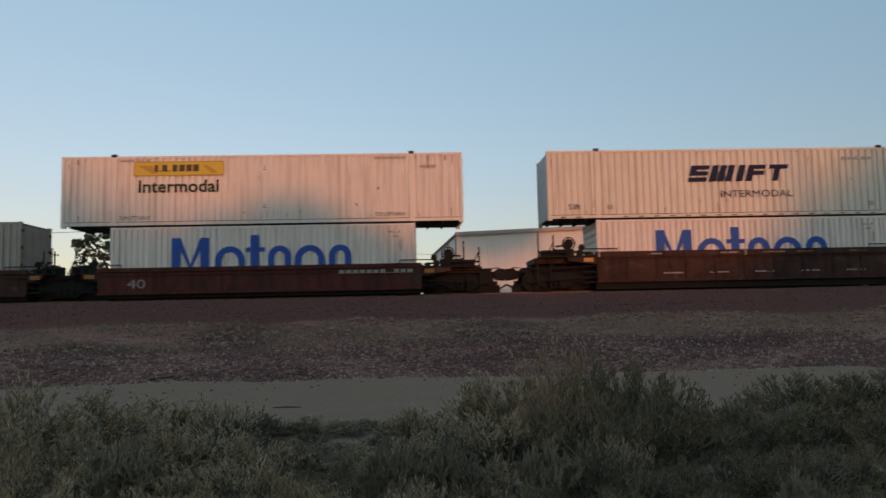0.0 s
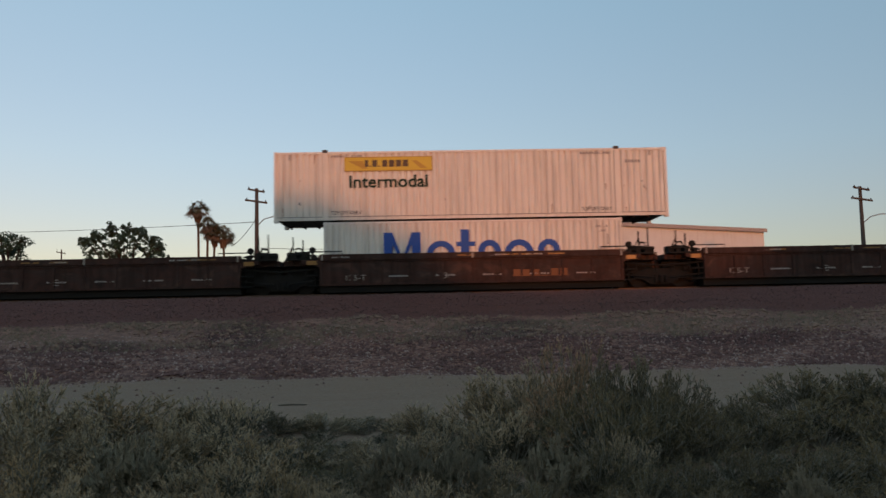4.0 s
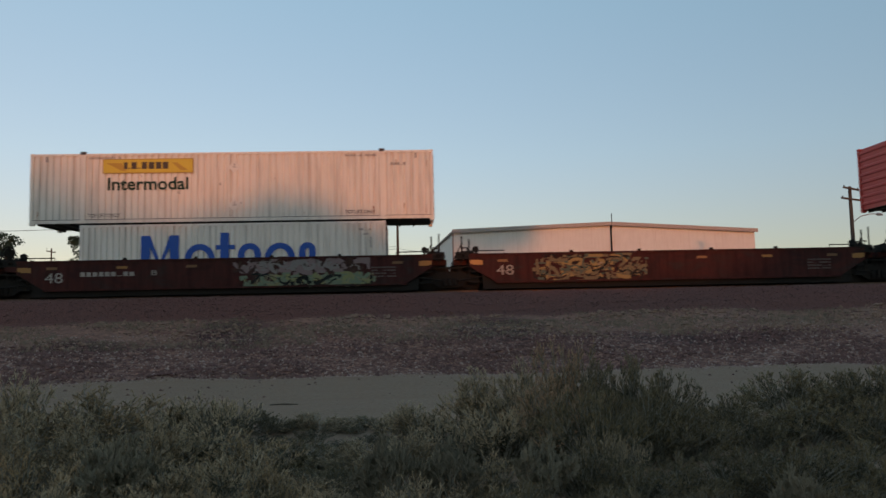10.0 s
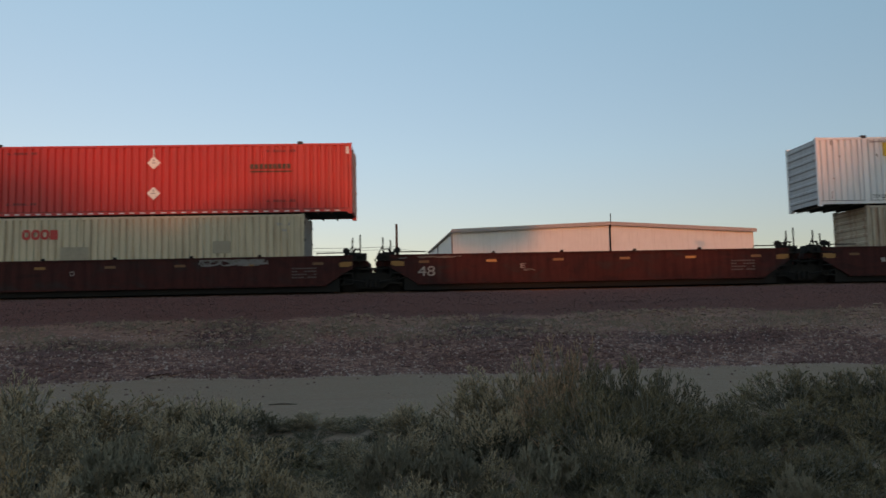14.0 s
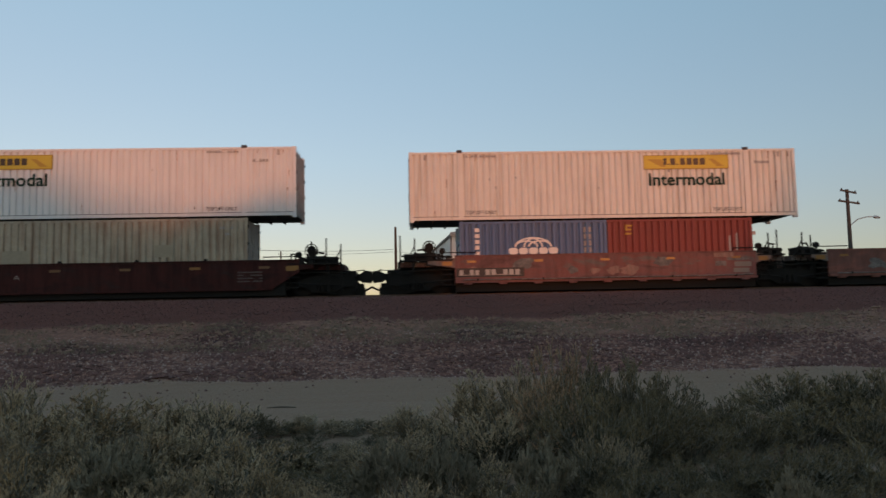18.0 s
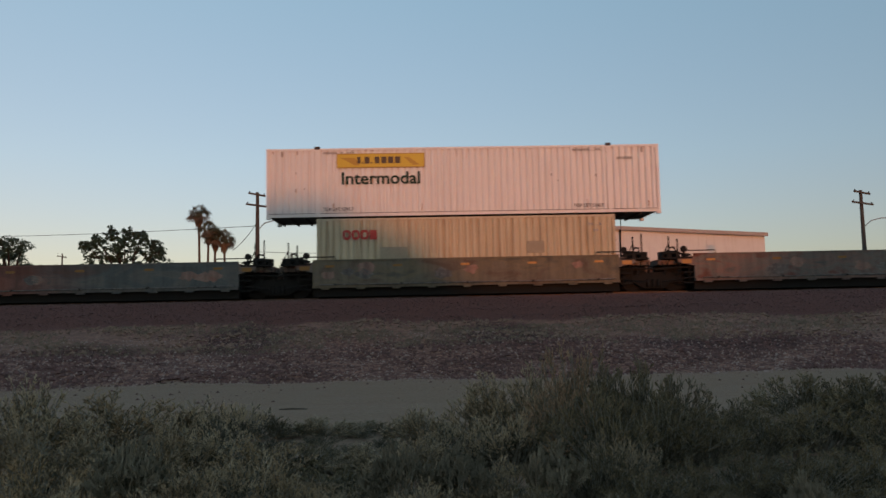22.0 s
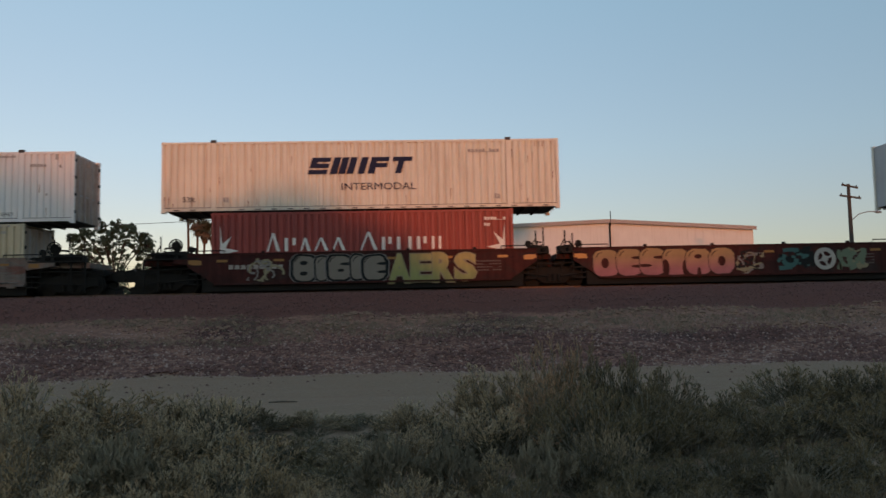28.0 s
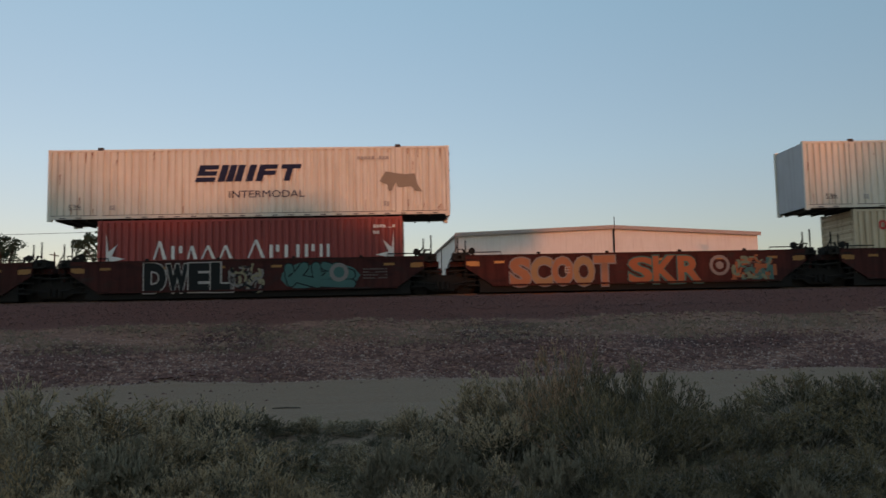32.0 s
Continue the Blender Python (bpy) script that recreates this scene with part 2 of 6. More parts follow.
placard_white = material("placard_white", (0.86, 0.84, 0.74), (0.78, 0.75, 0.64), 0.45, bump=0)
rust_run = material("rust_run", (0.26, 0.13, 0.075), (0.4, 0.28, 0.2), 0.8, bump=0)
mark_dark = material("dark_mark", (0.07, 0.065, 0.06), (0.14, 0.13, 0.12), 0.7, bump=0)
mark_grey = material("faded_mark", (0.30, 0.28, 0.26), (0.42, 0.40, 0.37), 0.7, bump=0)
rubber_black = material("black_fitting", (0.02, 0.02, 0.02), (0.035, 0.03, 0.03), 0.6, bump=0)
rail_steel = material("rail_steel", (0.10, 0.07, 0.055), (0.16, 0.09, 0.06), 0.5, 0.5, bump=0.1)
tie_wood = material("creosoted_tie_wood", (0.05, 0.04, 0.033), (0.09, 0.07, 0.055), 0.9, bump=0.4, vary=0.25)
stone = material("ballast_stone", (0.195, 0.096, 0.08), (0.08, 0.038, 0.0315), 0.9, fine=9, coarse=3, amount=0.9, bump=0.3)
pale_stone = material("pale_stone", (0.407, 0.281, 0.231), (0.239, 0.163, 0.138), 0.9, fine=9, coarse=3, bump=0.3)
dark_bark = material("dark_bark", (0.035, 0.03, 0.024), (0.022, 0.019, 0.015), 0.95, bump=0.4)
clod_earth = material("dry_earth_clod", (0.30, 0.185, 0.13), (0.19, 0.112, 0.08), 0.95, fine=12, coarse=3, amount=0.9, bump=0.4)
bark = material("bark", (0.10, 0.075, 0.055), (0.06, 0.045, 0.035), 0.95, bump=0.5)
stem_wood = material("dry_brush_stem", (0.27, 0.245, 0.19), (0.16, 0.14, 0.105), 0.95, bump=0.2)
leaf_dark = material("dark_tree_leaf", (0.024, 0.058, 0.034), (0.016, 0.04, 0.024), 0.7, bump=0, vary=0.1)
palm_leaf = material("palm_frond", (0.06, 0.065, 0.03), (0.10, 0.08, 0.04), 0.7, bump=0)
palm_skirt = material("dead_palm_frond", (0.13, 0.095, 0.065), (0.085, 0.06, 0.04), 0.9, bump=0)
pole_wood = material("weathered_pole_wood", (0.07, 0.06, 0.052), (0.045, 0.038, 0.034), 0.9, bump=0.3, stretch=(1, 1, 0.1))
wall_metal = material("pale_metal_cladding", (0.62, 0.60, 0.57), (0.52, 0.50, 0.47), 0.55, bump=0.03, streak=(0.42, 0.38, 0.34), streak_amount=0.3)
trim_metal = material("grey_roof_trim", (0.34, 0.29, 0.265), (0.27, 0.23, 0.21), 0.6, bump=0)
galvanised = material("galvanised_steel", (0.36, 0.36, 0.36), (0.25, 0.25, 0.25), 0.5, 0.6, bump=0)

dry_grass = material("dead_grass", (0.23, 0.18, 0.125), (0.17, 0.13, 0.09), 0.9, bump=0)


def brush_leaf(name, base, other):
    return material(name, base, other, 0.85, fine=14, coarse=2.2, amount=1.0, bump=0, vary=0.18)


sage = brush_leaf("grey_green_brush_leaf", (0.384, 0.289, 0.173), (0.525, 0.389, 0.246))
sage_dry = brush_leaf("yellowish_brush_leaf", (0.412, 0.281, 0.147), (0.526, 0.360, 0.209))
# the next two put the shade inside and between bushes into leaf colour
sage_mid = brush_leaf("shaded_inner_brush_leaf", (0.171, 0.120, 0.062), (0.247, 0.174, 0.094))
sage_shade = brush_leaf("shaded_brush_leaf", (0.072, 0.062, 0.035), (0.128, 0.102, 0.058))
sage_rusty = brush_leaf("rusty_brush_tops", (0.405, 0.243, 0.142), (0.501, 0.309, 0.190))
sage_pale = brush_leaf("pale_brush_leaf", (0.192, 0.164, 0.110), (0.248, 0.214, 0.148))
sage_green = brush_leaf("green_brush_leaf", (0.157, 0.121, 0.061), (0.254, 0.190, 0.102))


# ---- geometry helpers ----
class Shape:
    """Collects simple solids into one mesh."""

    def __init__(self):
        self.v, self.f, self.cuts = [], [], []

    def add(self, verts, faces):
        k = len(self.v)
        self.cuts.append((k, len(self.f)))
        self.v += [tuple(p) for p in verts]
        self.f += [tuple(i + k for i in q) for q in faces]
        return self

    def box(self, x0, x1, y0, y1, z0, z1):
        return self.add([(x, y, z) for z in (z0, z1) for x, y in ((x0, y0), (x1, y0), (x1, y1), (x0, y1))],
                        [(3, 2, 1, 0), (4, 5, 6, 7), (0, 1, 5, 4), (1, 2, 6, 5), (2, 3, 7, 6), (3, 0, 4, 7)])

    def prism(self, outline, y0, y1):
        """An outline in x and z, drawn out from y0 to y1."""
        n = len(outline)
        v = [(x, y0, z) for x, z in outline] + [(x, y1, z) for x, z in outline]
        f = [tuple(range(n)), tuple(range(2 * n - 1, n - 1, -1))]
        f += [(i, i + n, (i + 1) % n + n, (i + 1) % n) for i in range(n)]
        return self.add(v, f)

    def tube(self, path, radii, sides=6):
        path = [Vector(p) for p in path]
        if not isinstance(radii, (list, tuple)):
            radii = [radii] * len(path)
        v, f = [], []
        for i, p in enumerate(path):
            d = (path[min(i + 1, len(path) - 1)] - path[max(i - 1, 0)]).normalized()
            u = d.orthogonal().normalized()
            w = d.cross(u)
            v += [p + radii[i] * (math.cos(k * math.tau / sides) * u + math.sin(k * math.tau / sides) * w) for k in range(sides)]
        for i in range(len(path) - 1):
            for k in range(sides):
                q = (k + 1) % sides
                f.append((i * sides + k, i * sides + q, (i + 1) * sides + q, (i + 1) * sides + k))
        f += [tuple(range(sides - 1, -1, -1)), tuple(range(len(v) - sides, len(v)))]
        return self.add(v, f)

    def disc(self, c, r, y0, y1, sides=20, hole=0.0):
        """A wheel or ring whose axis runs along y."""
        x, z = c
        ring = [(math.cos(k * math.tau / sides), math.sin(k * math.tau / sides)) for k in range(sides)]
        if not hole:
            return self.prism([(x + r * p, z + r * q) for p, q in ring], y0, y1)
        v = [(x + s * p, y, z + s * q) for y in (y0, y1) for s in (r, hole) for p, q in ring]
        f = []
        for k in range(sides):
            q = (k + 1) % sides
            f += [(k, q, sides + q, sides + k), (2 * sides + k, 3 * sides + k, 3 * sides + q, 2 * sides + q),
                  (k, 2 * sides + k, 2 * sides + q, q), (sides + k, sides + q, 3 * sides + q, 3 * sides + k)]
        return self.add(v, f)

    def corrugated(self, x0, x1, z0, z1, y, pitch, depth, back):
        """A wall of upright trapezoid ribs whose outer flats lie at y, with a flat back."""
        n = max(1, round((x1 - x0) / pitch))
        p = (x1 - x0) / n
        line = []
        for i in range(n):
            s = x0 + i * p
            line += [(s, y + depth), (s + 0.26 * p, y + depth), (s + 0.38 * p, y), (s + 0.86 * p, y)]
        line.append((x1, y + depth))
        m = len(line)
        v = [(a, b, z0) for a, b in line] + [(a, b, z1) for a, b in line]
        f = [(i, i + 1, m + i + 1, m + i) for i in range(m - 1)]
        self.add(v, f)
        return self.box(x0, x1, y + depth + 0.004, back, z0, z1)

    def mesh(self, name):
        me = bpy.data.meshes.new(name)
        me.from_pydata(self.v, [], self.f)
        me.update()
        return me


def part(name, shape, mat, parent=None, label="", smooth=False):
    """One mesh object under a thing or a part."""
    me = shape if isinstance(shape, bpy.types.Mesh) else shape.mesh(name)
    if not me.materials:
        me.materials.append(mat)
    if smooth:
        me.shade_smooth()
    ob = new(name, me)
    ob.parent = parent
    if label:
        ob["label"] = label
    return ob


def pieces(name, shape, mat, parent, label=""):
    """Each solid of the shape as a part of its own."""
    ends = shape.cuts[1:] + [(len(shape.v), len(shape.f))]
    for (v0, f0), (v1, f1) in zip(shape.cuts, ends):
        s = Shape().add(shape.v[v0:v1], [tuple(i - v0 for i in q) for q in shape.f[f0:f1]])
        part(name, s, mat, parent, label)


def empty(name, x, y, z, label, category, group="", kind=""):
    ob = new(name)
    ob.empty_display_size = 0.5
    ob.location = (x, y, z)
    return tagged(ob, label, category, group, kind)


def lettering(text, x0, x1, z0, z1, y, bold=0.0):
    """A mesh of flat letters that fills the given box on a face that looks towards -y."""
    cu = bpy.data.curves.new("letters", "FONT")
    cu.body, cu.extrude, cu.resolution_u = text, 0.0, 3
    cu.offset = bold
    ob = bpy.data.objects.new("letters", cu)
    me = bpy.data.meshes.new_from_object(ob)
    bpy.data.objects.remove(ob)
    c = np.array([tuple(v.co) for v in me.vertices])
    lo, hi = c.min(0), c.max(0)
    for v in me.vertices:
        x = x0 + (v.co.x - lo[0]) / (hi[0] - lo[0]) * (x1 - x0)
        z = z0 + (v.co.y - lo[1]) / (hi[1] - lo[1]) * (z1 - z0)
        v.co = (x, y, z)
    me.materials.clear()
    return me


TRAIN = []                     # all that rolls: (thing, place along the train at 16 s)


def couple(thing, x):
    TRAIN.append((thing, x))
    return thing


# ---- ground ----
def ground_height(x, y):
    base = np.interp(y, (-60, 20.5, 24.3, 27.3, 29.0, 29.5, 34.7, 37.5, 60, 400), (0, 0, 0.75, 1.52, 2.36, 2.40, 2.40, 1.2, 0.6, 0.6))
    near = 1.0 if -10 < y < 28 and abs(x) < 60 else 0.3
    bump = 0.10 * noise.noise((x * 0.25, y * 0.3, 0.0)) + 0.05 * noise.noise((x * 0.9, y * 1.1, 4.0))
    if 20.5 < y < 28:
        bump *= 1.6
    if 12 < y < 19.5:
        bump *= 0.5
    return float(base) + near * bump * (0.25 if 28.5 < y < 35 else 1.0)


def spread(dense_lo, dense_hi, step, far):
    mid = list(np.arange(dense_lo, dense_hi + step / 2, step))
    out = []
    d, s = step, 1.0
    lo, hi = dense_lo, dense_hi
    while hi < far:
        d *= 1.45
        lo, hi = lo - d, hi + d
        out.append((lo, hi))
    return [a for a, _ in reversed(out)] + mid + [b for _, b in out]


def build_ground():
    xs, ys = spread(-42, 42, 0.4, 3500), spread(2, 37.6, 0.25, 3500)
    v = [(x, y, ground_height(x, y)) for y in ys for x in xs]
    w = len(xs)
    f = [(j * w + i, j * w + i + 1, (j + 1) * w + i + 1, (j + 1) * w + i) for j in range(len(ys) - 1) for i in range(w - 1)]
    me = bpy.data.meshes.new("ground")
    me.from_pydata(v, [], f)
    me.shade_smooth()
    m = bpy.data.materials.new("embankment_earth")
    m.use_nodes = True
    n, l = m.node_tree.nodes, m.node_tree.links
    bsdf = n["Principled BSDF"]
    tc, sep = n.new("ShaderNodeTexCoord"), n.new("ShaderNodeSeparateXYZ")
    l.new(tc.outputs["Object"], sep.inputs[0])

    def noise_tex(scale, detail=6, stretch=None):
        t = n.new("ShaderNodeTexNoise")
        t.inputs["Scale"].default_value, t.inputs["Detail"].default_value = scale, detail
        t.inputs["Roughness"].default_value = 0.65
        if stretch:
            mp = n.new("ShaderNodeMapping")
            mp.inputs["Scale"].default_value = stretch
            l.new(tc.outputs["Object"], mp.inputs[0])
            l.new(mp.outputs[0], t.inputs["Vector"])
        else:
            l.new(tc.outputs["Object"], t.inputs["Vector"])
        return t

    def band(value, lo, hi):
        r = n.new("ShaderNodeMapRange")
        r.inputs["From Min"].default_value, r.inputs["From Max"].default_value = lo, hi
        l.new(value, r.inputs[0])
        return r.outputs[0]

    def mixed(fac, a, b):
        x = n.new("ShaderNodeMix")
        x.data_type = "RGBA"
        l.new(fac, x.inputs["Factor"])
        for key, c in (("A", a), ("B", b)):
            if isinstance(c, tuple):
                x.inputs[key].default_value = (*c, 1)
            else:
                l.new(c, x.inputs[key])
        return x.outputs["Result"]

    wob = noise_tex(0.5, 7)
    edge = n.new("ShaderNodeMath")
    edge.operation = "MULTIPLY_ADD"
    l.new(wob.outputs[0], edge.inputs[0])
    edge.inputs[1].default_value = 2.4
    l.new(sep.outputs["Y"], edge.inputs[2])
    yy = edge.outputs[0]            # y, moved outwards by about 1.2
    grit, fine, patch = noise_tex(11, 10), noise_tex(45, 5), noise_tex(0.55, 8, (0.8, 1.3, 1))
    sand = mixed(band(grit.outputs[0], 0.35, 0.7), (0.296, 0.188, 0.118), (0.206, 0.129, 0.083))
    blot = noise_tex(1.3, 8, (0.35, 1.6, 1))
    sand = mixed(band(blot.outputs[0], 0.5, 0.7), sand, (0.248, 0.143, 0.0909))
    cells = n.new("ShaderNodeTexVoronoi")
    cells.inputs["Scale"].default_value = 8.5
    l.new(tc.outputs["Object"], cells.inputs["Vector"])
    tone = n.new("ShaderNodeSeparateColor")
    l.new(cells.outputs["Color"], tone.inputs[0])
    rocky = mixed(band(tone.outputs[0], 0.25, 1.0), (0.1046, 0.0394, 0.0279), (0.385, 0.186, 0.126))
    rocky = mixed(band(grit.outputs[0], 0.42, 0.62), rocky, (0.1046, 0.0384, 0.0274))
    spill = mixed(band(tone.outputs[1], 0.4, 1.0), (0.0469, 0.0153, 0.0126), (0.1600, 0.0634, 0.0502))
    tan = mixed(band(grit.outputs[0], 0.35, 0.7), (0.352, 0.188, 0.129), (0.232, 0.121, 0.084))
    clod = noise_tex(5.0, 8)
    tan = mixed(band(clod.outputs[0], 0.5, 0.66), tan, (0.1622, 0.0752, 0.0600))
    tan = mixed(band(patch.outputs[0], 0.36, 0.66), tan, rocky)
    rocky = mixed(band(clod.outputs[0], 0.54, 0.68), rocky, (0.3116, 0.1680, 0.1283))
    ballast = mixed(band(fine.outputs[0], 0.35, 0.65), (0.0673, 0.0241, 0.0191), (0.1881, 0.0741, 0.0571))
    col = mixed(band(yy, 21.4, 21.9), sand, rocky)
    broad = noise_tex(0.33, 9, (0.7, 1.0, 1))
    far_edge = n.new("ShaderNodeMath")
    far_edge.operation = "MULTIPLY_ADD"
    l.new(broad.outputs[0], far_edge.inputs[0])
    far_edge.inputs[1].default_value = 9.0
    l.new(sep.outputs["Y"], far_edge.inputs[2])
    col = mixed(band(far_edge.outputs[0], 28.2, 29.4), col, tan)
    for sx, sy, wx, wy in ((-5.9, 25.6, 1.5, 1.9), (2.7, 25.3, 1.9, 1.7), (9.5, 23.8, 3.0, 1.0), (-10.5, 24.3, 1.8, 0.8)):
        off = n.new("ShaderNodeVectorMath")
        off.operation = "SUBTRACT"
        l.new(tc.outputs["Object"], off.inputs[0])
        off.inputs[1].default_value = (sx, sy, 0)
        sc = n.new("ShaderNodeVectorMath")
        sc.operation = "MULTIPLY"
        l.new(off.outputs[0], sc.inputs[0])
        sc.inputs[1].default_value = (1 / wx, 1 / wy, 0)
        ln = n.new("ShaderNodeVectorMath")
        ln.operation = "LENGTH"
        l.new(sc.outputs[0], ln.inputs[0])
        ragged = n.new("ShaderNodeMath")
        ragged.operation = "MULTIPLY_ADD"
        l.new(clod.outputs[0], ragged.inputs[0])
        ragged.inputs[1].default_value = 2.2
        l.new(ln.outputs["Value"], ragged.inputs[2])
        col = mixed(band(ragged.outputs[0], 1.75, 2.3), spill, col)
    col = mixed(band(sep.outputs["Y"], 27.15, 27.35), col, ballast)
    far = mixed(band(patch.outputs[0], 0.4, 0.6), (0.22, 0.18, 0.13), (0.15, 0.13, 0.09))
    col = mixed(band(sep.outputs["Y"], 36.0, 38.0), col, far)
    l.new(col, bsdf.inputs["Base Color"])
    bsdf.inputs["Roughness"].default_value = 0.95
    bp = n.new("ShaderNodeBump")
    bp.inputs["Strength"].default_value, bp.inputs["Distance"].default_value = 0.5, 0.05
    l.new(grit.outputs[0], bp.inputs["Height"])
    l.new(bp.outputs[0], bsdf.inputs["Normal"])
    me.materials.append(m)
    return tagged(new("ground", me), "sandy dirt road and stony railway embankment", "ground", kind="structure")


def scatter(name, count, y0, y1, size0, size1, mat, label, seed, crowd=0.0):
    """Loose stones, each an uneven eight-sided lump half sunk in the ground."""
    rng = random.Random(seed)
    v, f = [], []
    while len(v) < count * 6:
        x, y = rng.uniform(-26, 30), rng.uniform(y0, y1)
        if abs(x) > 0.62 * y + 1.5:
            continue
        if crowd and noise.noise((x * 0.35, y * 0.6, 9.0)) < rng.uniform(-crowd, crowd):
            continue
        s = size0 + (size1 - size0) * rng.random() ** 3
        z = ground_height(x, y) + 0.1 * s
        k = len(v)
        c, q = math.cos(rng.uniform(0, 3)), math.sin(rng.uniform(0, 3))
        for dx, dy, dz in ((1, 0, 0), (0, 1, 0), (-1, 0, 0), (0, -1, 0), (0, 0, 0.8), (0, 0, -0.6)):
            r = s * rng.uniform(0.7, 1.25)
            v.append((x + r * (dx * c - dy * q), y + r * (dx * q + dy * c), z + r * dz))
        f += [(k + i, k + (i + 1) % 4, k + 4) for i in range(4)] + [(k + (i + 1) % 4, k + i, k + 5) for i in range(4)]
    me = bpy.data.meshes.new(name)
    me.from_pydata(v, [], f)
    me.materials.append(mat)
    return tagged(new(name, me), label, "stones", kind="stuff")


def build_track():
    track = empty("railway_track", 0, FACE + 1.295, RAIL, "straight railway track on dark stone ballast", "railway track", kind="structure")
    for side in (-0.755, 0.755):
        prof = [(-0.07, -0.17), (0.07, -0.17), (0.07, -0.155), (0.012, -0.13), (0.012, -0.04), (0.036, -0.03), (0.036, 0), (-0.036, 0), (-0.036, -0.03), (-0.012, -0.04), (-0.012, -0.13), (-0.07, -0.155)]
        n = len(prof)
        s = Shape().add([(x, side + a, b) for x in (-400, 400) for a, b in prof], [(i, (i + 1) % n, n + (i + 1) % n, n + i) for i in range(n)])
        part("rail", s, rail_steel, track)
    tie = Shape().box(-0.11, 0.11, -1.3, 1.3, -0.36, -0.172).mesh("tie")
    tie.materials.append(tie_wood)
    for i in range(-70, 71):
        t = part("tie", tie, tie_wood, track)
        t.location.x = i * 0.5 + 0.04 * math.sin(i * 2.3)
    return track


# ---- containers ----
WIDE = 2.591


def container(name, label, length, high, paint, pitch, group, left="ribbed", end_paint=None, lift=True, turned=False, door_mat=None):
    """Local space: x along the container, near side at y = 0, floor at z = 0."""
    end_paint = end_paint or paint
    c = empty(name, 0, 0, 0, label, "container", group)
    post, top, low = 0.12, 0.10, 0.20
    for near in (True, False):
        s = Shape()
        stops = [post, length - post]
        if lift and length > 13:
            stops = [post, 1.98, 2.18, length - 2.18, length - 1.98, length - post]
        for a, b in zip(stops[::2], stops[1::2]):
            s.corrugated(a, b, low, high - top, 0.008, pitch, 0.07, 0.1)
        if not near:
            s.v = [(x, WIDE - y, z) for x, y, z in s.v]
        part("side_wall", s, paint, c)
        y0, y1 = (0.0, 0.09) if near else (WIDE - 0.09, WIDE)
        part("top_rail", Shape().box(post, length - post, y0, y1, high - top, high - 0.01), paint, c)
        b = Shape().box(post, length - post, y0 + (0 if near else 0.01), y1, 0.075, low)
        b.box(post, length - post, *((-0.014, 0.0) if near else (WIDE, WIDE + 0.014)), low - 0.025, low)
        part("bottom_rail", b, paint, c)
        if near:
            part("rail_seam", Shape().box(post, length - post, -0.002, 0.02, low + 0.001, low + 0.022), under_steel, c, "dark seam over the bottom rail")
        if lift and length > 13:
            for x in (1.98, length - 2.18):
                part("lift_post", Shape().box(x, x + 0.2, y0 + (-0.004 if near else 0.0), y1 + (0.0 if near else 0.004), 0.075, high - 0.02), paint, c)
                part("lift_casting", Shape().box(x - 0.02, x + 0.2, y0 - (0.006 if near else 0), y1 + (0 if near else 0.006), high - 0.05, high + 0.075), rubber_black, c, "dark lifting casting")
        for x in (0, length - post):
            yy = (0, post) if near else (WIDE - post, WIDE)
            part("corner_post", Shape().box(x, x + post, *yy, 0.12, high - 0.12), paint, c)
            for z in (0, high - 0.118):
                q = 0.17
                xx = (-0.004, q) if x == 0 else (length - q, length + 0.004)
                yq = (-0.005, q) if near else (WIDE - q, WIDE + 0.005)
                part("corner_casting", Shape().box(*xx, *yq, z, z + 0.118), paint, c)
    part("roof", Shape().box(post, length - post, 0.09, WIDE - 0.09, high - 0.06, high - 0.02), paint, c)
    fl = Shape().box(post, length - post, 0.09, WIDE - 0.09, 0.1, 0.17)
    for i in range(int(length / 0.6)):
        fl.box(0.3 + i * 0.6, 0.36 + i * 0.6, 0.1, WIDE - 0.1, 0.0, 0.1)
    part("floor_frame", fl, under_steel, c, "dark steel floor beams")
    # front wall with level ribs, at x = 0
    s = Shape().box(0.05, 0.09, post, WIDE - post, 0.12, high - 0.05)
    if left == "ribbed":
        for i in range(8):
            z = 0.3 + i * (high - 0.6) / 7
            s.prism([(0.05, z), (0.005, z + 0.03), (0.005, z + 0.12), (0.05, z + 0.15)], post, WIDE - post)
    pieces("front_wall", s, end_paint, c)
    # doors at x = length
    for k in range(2):
        ya, yb = (post, WIDE / 2 - 0.01) if k == 0 else (WIDE / 2 + 0.01, WIDE - post)
        s = Shape().box(length - 0.08, length - 0.04, ya, yb, 0.14, high - 0.12)
        for i in range(5):
            z = 0.35 + i * (high - 0.8) / 4
            s.box(length - 0.04, length - 0.015, ya + 0.06, yb - 0.06, z, z + 0.22)
        door = part("door", s, door_mat or red_paint if paint in (red_paint, brick_paint, orange_paint) else blue_paint if paint is blue_paint else door_paint, c)
        for q in (0.28, 0.75):
            y = ya + q * (yb - ya)
            part("lock_rod", Shape().tube([(length + 0.015, y, 0.1), (length + 0.015, y, high - 0.1)], 0.02), galvanised, door)
            part("rod_handle", Shape().box(length + 0.01, length + 0.05, y - 0.02, y + 0.3, 1.15, 1.19), galvanised, door)
        for i in range(4):
            z = 0.4 + i * (high - 0.8) / 3
            y = ya if k == 0 else yb
            part("hinge", Shape().box(length - 0.03, length + 0.02, y - 0.06, y + 0.06, z, z + 0.12), dark_steel, door)
